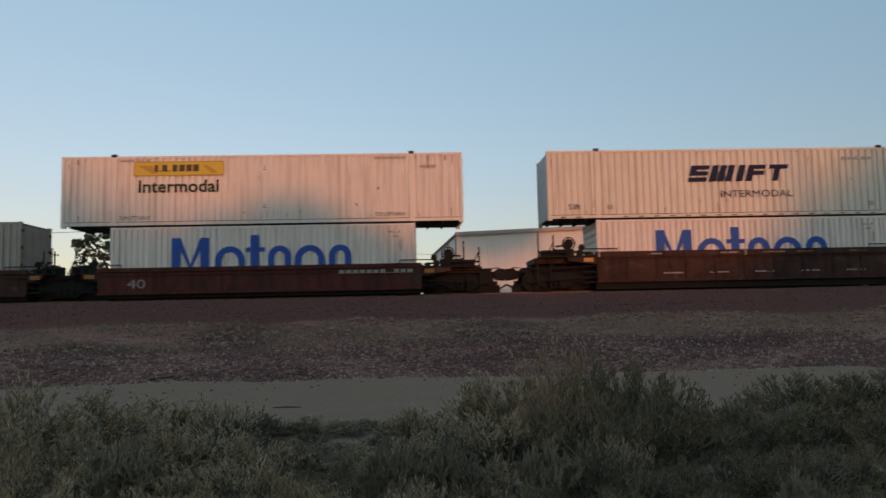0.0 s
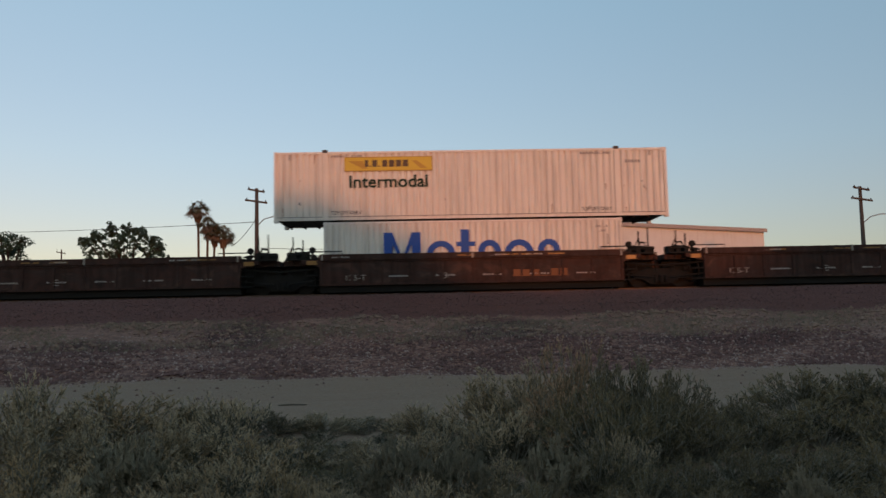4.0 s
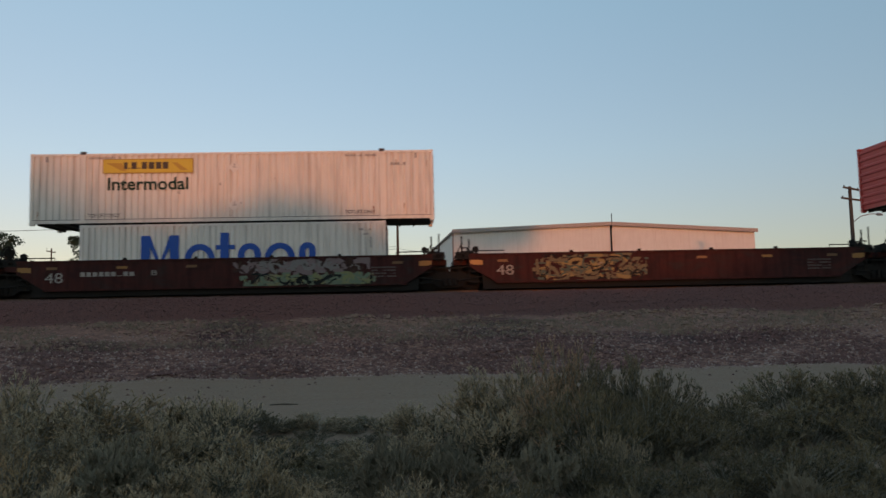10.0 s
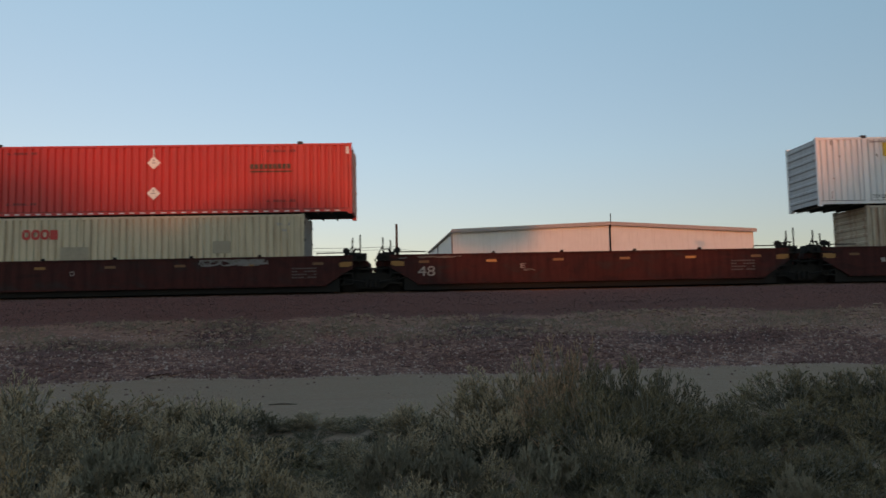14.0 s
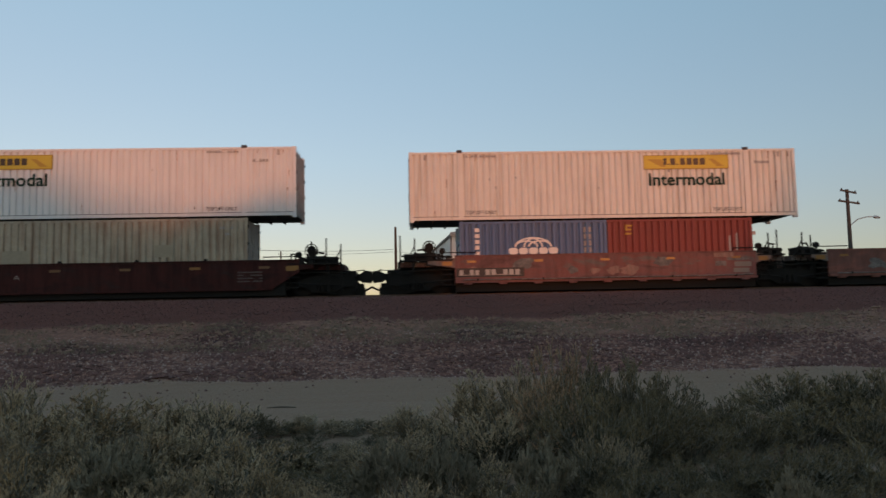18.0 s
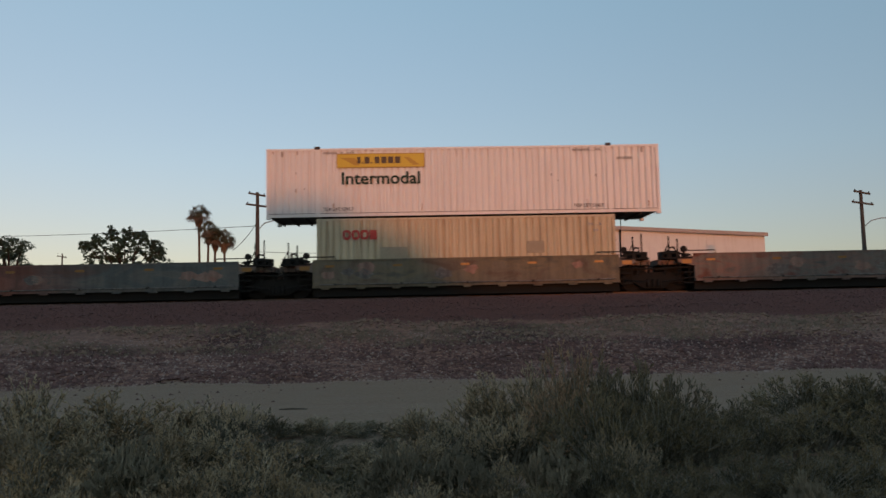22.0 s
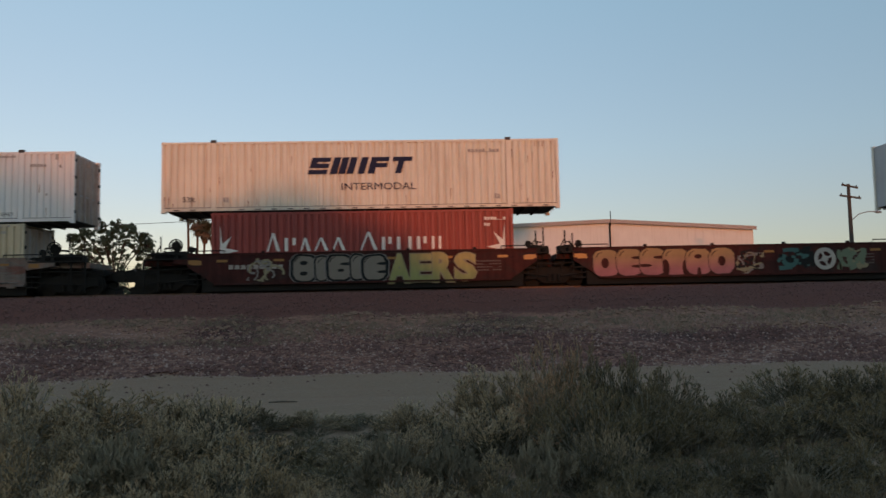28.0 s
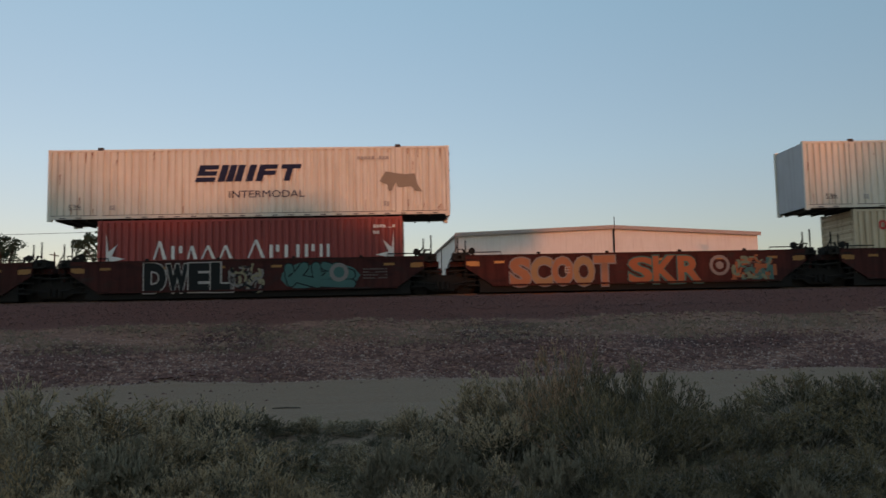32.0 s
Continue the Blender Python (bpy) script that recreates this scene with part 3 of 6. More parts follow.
    if turned:                 # the doors stand at x = 0 instead
        for ob in c.children_recursive:
            if ob.name.split(".")[0] in ("front_wall", "door", "lock_rod", "rod_handle", "hinge"):
                for p in ob.data.vertices:
                    p.co.x = length - p.co.x
                ob.data.flip_normals()
    return c


def slanted(x0, x1, z0, z1, lean):
    h = (z1 - z0) * lean
    return [(x0, z0), (x1, z0), (x1 + h, z1), (x0 + h, z1)]


def rounded(x0, x1, z0, z1, r, n=4):
    pts = []
    for cx, cz, a in ((x1 - r, z0 + r, -90), (x1 - r, z1 - r, 0), (x0 + r, z1 - r, 90), (x0 + r, z0 + r, 180)):
        pts += [(cx + r * math.cos(radians(a + 90 * k / n)), cz + r * math.sin(radians(a + 90 * k / n))) for k in range(n + 1)]
    return pts


def plate(name, outline, mat, parent, label="", lift=0.006):
    return part(name, Shape().prism(outline, -lift, 0.004), mat, parent, label)


def stripes(name, x0, x1, z0, z1, n, mat, parent, seed=1, label="", lift=0.006):
    """Unreadable stencilling: a row of small bars."""
    rng = random.Random(seed)
    w, thin = (x1 - x0) / n, 0.06 * (z1 - z0)
    o = [(x1, z0), (x1, z0 + thin)]
    for i in range(n - 1, -1, -1):
        a, h = x0 + i * w, z1 - rng.uniform(0, 0.15) * (z1 - z0) if rng.random() > 0.12 else z0 + 2 * thin
        o += [(a + 0.85 * w, z0 + thin), (a + 0.85 * w, h), (a + 0.12 * w, h), (a + 0.12 * w, z0 + thin)]
    o += [(x0, z0 + thin), (x0, z0)]
    return part(name, Shape().prism(o, -lift, 0.004), mat, parent, label)


def yellow_sign(c, x, high):
    """Yellow name panel with dark bars and the word below it."""
    z = high - 0.83
    plate("sign_panel", [(x, z), (x + 3.6, z), (x + 3.6, z + 0.59), (x, z + 0.59)], logo_yellow, c, "yellow name panel with dark bars", 0.014)
    rim = Shape()
    for a in ((x, x + 3.6, z, z + 0.035), (x, x + 3.6, z + 0.555, z + 0.59), (x, x + 0.035, z, z + 0.59), (x + 3.565, x + 3.6, z, z + 0.59)):
        rim.box(a[0], a[1], -0.02, -0.01, a[2], a[3])
    rim.prism([(x + 0.15, z + 0.42), (x + 0.75, z + 0.42), (x + 0.95, z + 0.1), (x + 0.75, z + 0.1)], -0.02, -0.01)
    rim.prism([(x + 2.75, z + 0.42), (x + 2.95, z + 0.42), (x + 3.4, z + 0.1), (x + 3.1, z + 0.1)], -0.02, -0.01)
    pieces("sign_border", rim, logo_amber, c)
    bars = Shape()
    for a, b, t in ((0.84, 0.98, 1), (1.03, 1.09, 0), (1.14, 1.34, 1), (1.39, 1.45, 0), (1.55, 1.75, 1), (1.82, 2.04, 1), (2.1, 2.32, 1), (2.38, 2.6, 1)):
        if t:
            bars.box(x + a, x + b, -0.024, -0.012, z + 0.17, z + 0.45)
        else:
            bars.box(x + a, x + b, -0.024, -0.012, z + 0.17, z + 0.23)
    pieces("sign_bar", bars, logo_brown, c)
    part("word", lettering("Intermodal", x + 0.2, x + 3.4, z - 0.69, z - 0.17, -0.008, 0.02), logo_green, c, "dark green word Intermodal")


def small_marks(c, length, high, seed, word=True):
    rng = random.Random(seed)
    if word:
        for x in (2.3, length - 3.6):
            part("lift_notice", lettering("TOP LIFT ONLY", x, x + 1.25, 0.3, 0.45, -0.006, 0.012), mark_dark, c)
    stripes("stencil", length - 3.6, length - 2.3, high - 0.24, high - 0.15, 11, mark_grey, c, seed)
    stripes("stencil", 2.3, 3.6, high - 0.24, high - 0.15, 11, mark_grey, c, seed + 1)
    stripes("stencil", length - 1.75, length - 1.1, high - 0.62, high - 0.5, 5, mark_grey, c, seed + 2)
    for x in (0.6, length - 0.75):
        plate("placard_clip", [(x, high - 0.34), (x + 0.09, high - 0.34), (x + 0.09, high - 0.12), (x, high - 0.12)], mark_grey, c)
    for i in range(5):
        x, z = rng.uniform(0.5, length - 0.5), rng.uniform(0.4, high - 0.5)
        w = rng.uniform(0.04, 0.12)
        plate("scuff", [(x, z), (x + w, z - 0.05), (x + w * 0.8, z + w), (x + 0.02, z + w * 0.7)], mark_grey, c)


def rust_marks(c, length, high, n, seed):
    """Narrow rust runs under the rails and beside the posts."""
    rng = random.Random(seed)
    for i in range(n):
        x = rng.choice((rng.uniform(0.2, length - 0.2), rng.uniform(length - 2.3, length - 0.2), rng.uniform(0.1, 2.2)))
        w, h = rng.uniform(0.012, 0.04), rng.uniform(0.08, 0.45)
        z = rng.choice((high - 0.12, 0.24 + h, rng.uniform(0.6, high - 0.3)))
        plate("rust_run", [(x, z - h), (x + 0.4 * w, z - h * 1.05), (x + w, z), (x - 0.3 * w, z)], rust_run, c, lift=0.002)


def diamond(c, x, z, r, mat):
    p = plate("placard", [(x, z - r), (x + r, z), (x, z + r), (x - r, z)], mat, c, lift=0.01)
    plate("placard_mark", [(x - 0.3 * r, z - 0.05 * r), (x + 0.3 * r, z - 0.05 * r), (x + 0.3 * r, z + 0.05 * r), (x - 0.3 * r, z + 0.05 * r)], mark_dark, p, lift=0.012)
    plate("placard_mark", [(x - 0.12 * r, z + 0.25 * r), (x + 0.12 * r, z + 0.25 * r), (x + 0.12 * r, z + 0.5 * r), (x - 0.12 * r, z + 0.5 * r)], mark_grey, p, lift=0.012)


def white_box(x, top, sign_x, group="white containers", placards=False, grey=False, turned=False):
    c = container("container", "white 53-foot container with a yellow name panel", 16.154, 2.9, new_white if grey else white_paint, 0.262, group, end_paint=grey_paint if grey else white_paint, turned=turned, door_mat=pale_door if grey else dark_door if turned else None)
    yellow_sign(c, sign_x, 2.9)
    small_marks(c, 16.154, 2.9, int(abs(x)))
    rust_marks(c, 16.154, 2.9, 10, int(abs(x)) + 3)
    if placards:
        diamond(c, 8.1, 2.28, 0.26, logo_white)
        diamond(c, 8.1, 0.72, 0.26, logo_white)
    return place(c, x, top - 2.9)


def place(c, x, z):
    """Set a container at its place along the train, z over the eye."""
    c.location = (x, FACE, z + EYE)
    return couple(c, x)


def cream_box(x, top, animal=False, bare=False):
    c = container("container", "cream 53-foot container with a navy slanted logo", 16.154, 2.9, cream_paint, 0.285, "cream containers", left="plain", end_paint=grey_paint)
    if not bare:
        x0, z0, z1, lean = 5.85, 1.52, 2.2, 0.30
        s = Shape()
        for a, b, slit in ((0.0, 0.78, 2), (0.9, 1.9, 0), (2.02, 2.3, 0), (2.42, 3.15, 3), (3.3, 4.1, 4)):
            a, b = x0 + a, x0 + b
            h = z1 - z0
            if slit == 0:
                m = max(1, round((b - a) / 0.32))
                for q in range(m):
                    s.prism(slanted(a + q * (b - a) / m, a + (q + 1) * (b - a) / m - (0.05 if m > 1 else 0), z0, z1, lean), -0.008, 0.002)
            elif slit == 4:
                s.prism(slanted(a + lean * h * 0.74, b + lean * h * 0.74, z0 + 0.74 * h, z1, lean), -0.008, 0.002)
                s.prism(slanted(a + 0.25, b - 0.3, z0, z0 + 0.74 * h, lean), -0.008, 0.002)
            else:
                for q in range(3):
                    u, w = q * 0.37, q * 0.37 + 0.26
                    if slit == 3 and q == 0:
                        s.prism(slanted(a, a + 0.28, z0, z0 + 0.4 * h, lean), -0.008, 0.002)
                        continue
                    s.prism(slanted(a + lean * h * u, b + lean * h * u, z0 + u * h, z0 + w * h, lean), -0.008, 0.002)
                s.prism(slanted(a + lean * h * 0.4, a + 0.27 + lean * h * 0.4, z0 + 0.4 * h, z0 + 0.9 * h, lean), -0.0075, 0.002)
        pieces("logo_block", s, logo_navy, c, "navy slanted logo block")
        part("word", lettering("INTERMODAL", 7.22, 10.25, 0.85, 1.14, -0.008), logo_navy, c, "dark word INTERMODAL")
    part("size_mark", lettering("53ft", 0.85, 1.35, 0.44, 0.66, -0.006, 0.01), mark_dark, c)
    rust_marks(c, 16.154, 2.9, 26, int(abs(x)) + 3)
    stripes("stencil", 12.4, 13.7, 2.36, 2.5, 9, mark_grey, c, 3)
    stripes("stencil", 2.45, 2.7, 0.42, 0.64, 2, mark_grey, c, 5)
    stripes("stencil", 13.45, 13.7, 0.42, 0.64, 2, mark_grey, c, 6)
    slots = Shape()
    for i in range(24):
        if i not in (2, 3):
            slots.box(0.5 + i * 0.65, 0.72 + i * 0.65, -0.014, 0.0, 0.1, 0.135)
    pieces("rail_slot", slots, rubber_black, c)
    if animal:
        o = [(13.3, 1.35), (13.55, 1.75), (14.3, 1.62), (14.75, 1.66), (14.85, 1.2), (15.05, 0.9), (14.8, 0.92), (14.6, 1.12), (14.05, 1.08), (13.95, 1.3), (13.8, 0.95), (13.65, 0.95), (13.62, 1.2)]
        plate("faded_patch", [(a, b + 0.1) for a, b in o], material("faded_brown_patch", (0.27, 0.225, 0.165), None, 0.7, bump=0), c, "faded brown patch")
    return place(c, x, top - 2.9)


def blue_logo_box(x, top, cut=False):
    c = container("container", "white 40-foot container with a big blue logo", 12.192, 2.59, white_paint, 0.24, "white 40-foot containers", lift=False)
    z1, s = 2.12, Shape()      # top of the tall shapes
    for a, b in ((0, 0.36), (1.14, 1.5)):
        s.box(2.42 + a, 2.42 + b, -0.008, 0.002, 0.75, z1)
    s.prism([(2.78, z1), (3.17, 1.05), (3.56, z1), (3.56, z1 - 0.5), (3.17, 0.8), (2.78, z1 - 0.5)], -0.008, 0.002)
    s.box(5.55, 5.9, -0.008, 0.002, 0.75, z1 + 0.08)
    s.box(5.37, 6.14, -0.007, 0.002, 1.52, 1.7)
    for x0, w in ((4.14, 0.6), (6.25, 0.47), (7.32, 0.61), (8.69, 0.46)):
        zt = 1.76
        if cut and x0 > 8:
            w = 0.34
        cx, cz = x0 + w, zt - w
        o = [(cx - w, 0.75)] + [(cx + w * math.cos(radians(q)), cz + w * math.sin(radians(q))) for q in range(180, -1, -15)] + [(cx + w, 0.75), (cx + w - 0.27, 0.75)]
        o += [(cx + (w - 0.27) * math.cos(radians(q)), cz + (w - 0.24) * math.sin(radians(q))) for q in range(0, 181, 15)] + [(cx - w + 0.27, 0.75)]
        s.prism(o, -0.008, 0.002)
    pieces("logo_piece", s, logo_blue, c, "blue logo piece")
    stripes("stencil", 11.1, 11.6, 2.2, 2.3, 5, mark_grey, c, 2)
    stripes("stencil", 11.2, 11.5, 2.02, 2.1, 3, mark_grey, c, 4)
    stripes("stencil", 11.55, 11.62, 1.5, 2.0, 1, mark_grey, c, 8)
    return place(c, x, top - 2.59)


def red_letter_box(x, top, paint, length=12.192, logo_at=1.05, label="", high=2.9):
    c = container("container", label, length, high, paint, 0.28, "beige containers", lift=False)
    s = Shape()
    for i in range(3):
        a = logo_at + i * 0.36
        o, q = rounded(a, a + 0.33, high - 0.88, high - 0.48, 0.13), rounded(a + 0.09, a + 0.24, high - 0.78, high - 0.58, 0.06)
        for k in range(len(o)):
            j = (k + 1) % len(o)
            s.prism([o[k], o[j], q[j], q[k]], -0.008, 0.002)
    a = logo_at + 1.09
    s.box(a, a + 0.3, -0.008, 0.002, high - 0.88, high - 0.5)
    part("logo", s, logo_red, c, "red logo of rings")
    if length > 10:
        for a, b, z in ((0.21, 0.3, 1.2), (0.7, 0.76, 1.35)):
            plate("worn_patch", rounded(a * length, b * length, z, z + 0.5, 0.06), grime_patch, c, lift=0.0015)
    stripes("stencil", length - 1.1, length - 0.55, 2.45, 2.56, 5, mark_grey, c, 2)
    stripes("stencil", length - 0.9, length - 0.7, 2.2, 2.3, 2, mark_grey, c, 4)
    return place(c, x, top - high)


def red_twenty(x, top, paint=red_paint, shade="dark red"):
    c = container("container", shade + " 20-foot container in a well car", 6.058, 2.59, paint, 0.28, "20-foot containers", lift=False)
    for x0, x1, z0, z1 in () if paint is brick_paint else ((0.74, 1.02, 2.29, 2.36), (0.74, 0.82, 2.12, 2.29), (0.82, 1.0, 2.13, 2.2), (0.72, 0.98, 1.96, 2.03)):
        plate("mark", [(x0, z0), (x1, z0), (x1, z1), (x0, z1)], logo_amber, c)
    for xx, z in ((5.05, 1.0), (5.35, 1.1)):
        plate("streak", [(xx, z), (xx + 0.07, z), (xx + 0.07, z + 0.9), (xx, z + 0.8)], mark_grey, c)
    return place(c, x, top - 2.59)


def blue_twenty(x, top):
    c = container("container", "blue 20-foot container with a white arched logo in a well car", 6.058, 2.59, blue_paint, 0.28, "20-foot containers", lift=False)
    s = Shape()
    for i in range(5):
        a = 2.0 + i * 0.41
        s.prism(rounded(a, a + 0.37, 1.23, 1.49, 0.1), -0.01, 0.002)
    for cx, w, h in ((3.0, 0.78, 0.40), (3.0, 0.4, 0.37), (2.72, 0.5, 0.27), (3.28, 0.5, 0.27)):
        pts = [(cx + w * math.cos(radians(q)), 1.52 + h * math.sin(radians(q))) for q in range(0, 181, 15)]
        inn = [(cx + (w - 0.07) * math.cos(radians(q)), 1.52 + (h - 0.06) * math.sin(radians(q))) for q in range(0, 181, 15)]
        for i in range(12):
            s.prism([pts[i], pts[i + 1], inn[i + 1], inn[i]], -0.009, 0.002)
    part("logo", s, logo_white, c, "white logo of arches over rounded blocks")["kind"] = "stuff"
    for i in range(5):
        plate("mark", [(0.62, 1.2 + i * 0.24), (0.8, 1.2 + i * 0.24), (0.8, 1.36 + i * 0.24), (0.62, 1.36 + i * 0.24)], logo_white, c)
    for xx in (5.1, 5.32):
        for i in range(4):
            plate("mark", [(xx, 1.25 + i * 0.28), (xx + 0.08, 1.25 + i * 0.28), (xx + 0.08, 1.46 + i * 0.28), (xx, 1.46 + i * 0.28)], mark_grey, c)
    return place(c, x, top - 2.59)


def star_box(x, top):
    c = container("container", "brick-red 40-foot container with white bars and half stars", 12.192, 2.9, brick_paint, 0.28, "brick-red containers", lift=False)
    s, xx = Shape(), 2.2
    for w, h in ((0.62, 0.86), (0.6, 0.62), (0.5, 0.62), (0.66, 0.62), (0.62, 0.62), (-0.45, 0), (0.78, 0.86), (0.55, 0.6), (0.75, 0.6), (0.55, 0.6), (0.22, 0.6), (0.22, 0.6)):
        if w < 0:
            xx -= w
            continue
        z = 1.3
        h *= 0.86
        b = xx + w - 0.08
        if w < 0.3:
            s.prism([(xx + 0.03, z), (b - 0.0, z), (b - 0.0, z + h), (xx + 0.03, z + h)], -0.009, 0.002)
        elif int(w * 100) % 4 == 2:
            m = (xx + b) / 2
            s.prism([(xx, z), (xx + 0.07, z), (m + 0.03, z + h), (m - 0.05, z + h)], -0.009, 0.002)
            s.prism([(b - 0.14, z), (b, z), (m + 0.04, z + h), (m - 0.06, z + h)], -0.008, 0.002)
        else:
            s.box(xx + 0.04, xx + 0.17, -0.009, 0.002, z, z + h)
            s.box(b - 0.17, b - 0.04, -0.009, 0.002, z + (0.45 * h if w < 0.65 else 0), z + h)
        xx += w + 0.06
    pieces("logo_block", s, logo_white, c, "white logo block")
    for cx, sgn in ((0.35, 1), (11.84, -1)):
        o = []
        for k in range(9):
            a = radians(-90 + 22.5 * k)
            r = (1.0, 0.36)[k % 2] * (1.0 if k in (0, 4, 8) else 0.85)
            o.append((cx + sgn * r * math.cos(a) * 0.75, 1.35 + r * math.sin(a)))
        plate("star", o, logo_white, c, "white half star")
    stripes("stencil", 11.0, 11.9, 2.45, 2.58, 7, logo_white, c, 2)
    stripes("stencil", 11.0, 11.25, 2.2, 2.33, 3, logo_white, c, 3)
    return place(c, x, top - 2.9)


def orange_box(x, top):
    c = container("container", "orange-red 53-foot container with white diamond placards", 16.154, 2.9, orange_paint, 0.3, "orange containers")
    for z in (2.16, 0.92):
        diamond(c, 8.2, z, 0.27, placard_white)
    plate("placard_stem", [(8.17, 2.43), (8.21, 2.43), (8.21, 2.75), (8.17, 2.75)], logo_white, c)
    s, xx = Shape(), 12.05
    for i in range(9):
        s.box(xx + i * 0.185, xx + i * 0.185 + 0.145, -0.009, 0.002, 1.86, 2.06)
    s.box(12.05, 13.72, -0.009, 0.002, 1.72, 1.78)
    pieces("logo_bar", s, logo_brown, c, "dark name bar")
    marks = Shape()
    for i in range(38):
        marks.box(0.3 + i * 0.41, 0.5 + i * 0.41, -0.016, -0.011, 0.1, 0.15)
    pieces("reflective_tape", marks, logo_white, c, "white tape dash")
    for x0, z in ((2.4, 2.55), (2.4, 0.5), (12.7, 0.5), (12.7, 2.55)):
        stripes("stencil", x0, x0 + 1.2, z, z + 0.1, 9, red_paint, c, 4)
    for xx in (0.12, 15.93):
        plate("tape", [(xx, 2.45), (xx + 0.12, 2.45), (xx + 0.12, 2.75), (xx, 2.75)], logo_white, c)
    return place(c, x, top - 2.9)


# ---- well cars ----
OUT = 0.16                     # how far a car's side stands before the containers
CAR_WIDE = WIDE + 2 * OUT
KINDS = {                      # body length, underside, top, pitch, paint
    "chord": (12.3, 0.32, 1.56, 15.55, car_brown),
    "single": (12.85, 0.2, 1.24, 15.6, car_brown),
    "smooth": (15.3, 0.28, 1.45, 17.85, car_red),
    "grey": (12.4, 0.36, 1.50, 15.4, car_grey),
    "short": (12.9, 0.3, 1.53, 15.5, car_red),
}
HITCH = {"single": (3.4, 3.56), "chord": (3.56, 3.2), "smooth": (3.2, 3.4), "grey": (3.4, 3.43), "short": (3.43, 3.4)}   # body end to the couplers' meeting
WHEEL, AXLES = 0.42, []        # tread radius; every axle turns with its wheels
wheel_mesh = Shape().disc((0, 0), WHEEL, -0.02, 0.07, 24).disc((0, 0), 0.455, 0.07, 0.1, 24).disc((0, 0), 0.12, -0.08, -0.02, 12).mesh("wheel")
wheel_mesh.materials.append(dark_steel)


def truck(car, x):
    """A two-axle truck under the joint at x."""
    s = Shape()
    mid = CAR_WIDE / 2
    for y0 in (mid - 1.05, mid + 0.93):
        s.prism([(x - 1.15, 0.36), (x - 1.15, 0.58), (x - 0.5, 0.78), (x + 0.5, 0.78), (x + 1.15, 0.58), (x + 1.15, 0.36), (x + 0.75, 0.34), (x + 0.42, 0.12), (x - 0.42, 0.12), (x - 0.75, 0.34)], y0, y0 + 0.12)
    s.box(x - 0.2, x + 0.2, mid - 1.0, mid + 1.0, 0.42, 0.75)
    s.box(x - 0.55, x + 0.55, mid - 0.6, mid + 0.6, 0.0, 0.7)
    s.box(x - 1.6, x + 1.6, mid - 0.45, mid + 0.45, 0.0, 0.32)
    t = part("truck", s, dark_steel, car, "dark two-axle truck")
    for dx in (-0.87, 0.87):
        axle = part("axle", Shape().tube([(0, -0.75, 0), (0, 0.75, 0)], 0.08, 8), dark_steel, car)
        axle.location = (x + dx, mid, WHEEL)
        AXLES.append(axle)
        for y, turn in ((-0.82, 0), (0.82, 180)):
            w = part("wheel", wheel_mesh, rail_steel, axle)
            w.matrix_basis = pose(0, y, 0, 0, 0, turn)
    for k in (-0.22, 0, 0.22):
        part("spring", Shape().tube([(x + k, mid - 1.1, 0.2), (x + k, mid - 1.1, 0.5)], 0.08, 8), dark_steel, t)


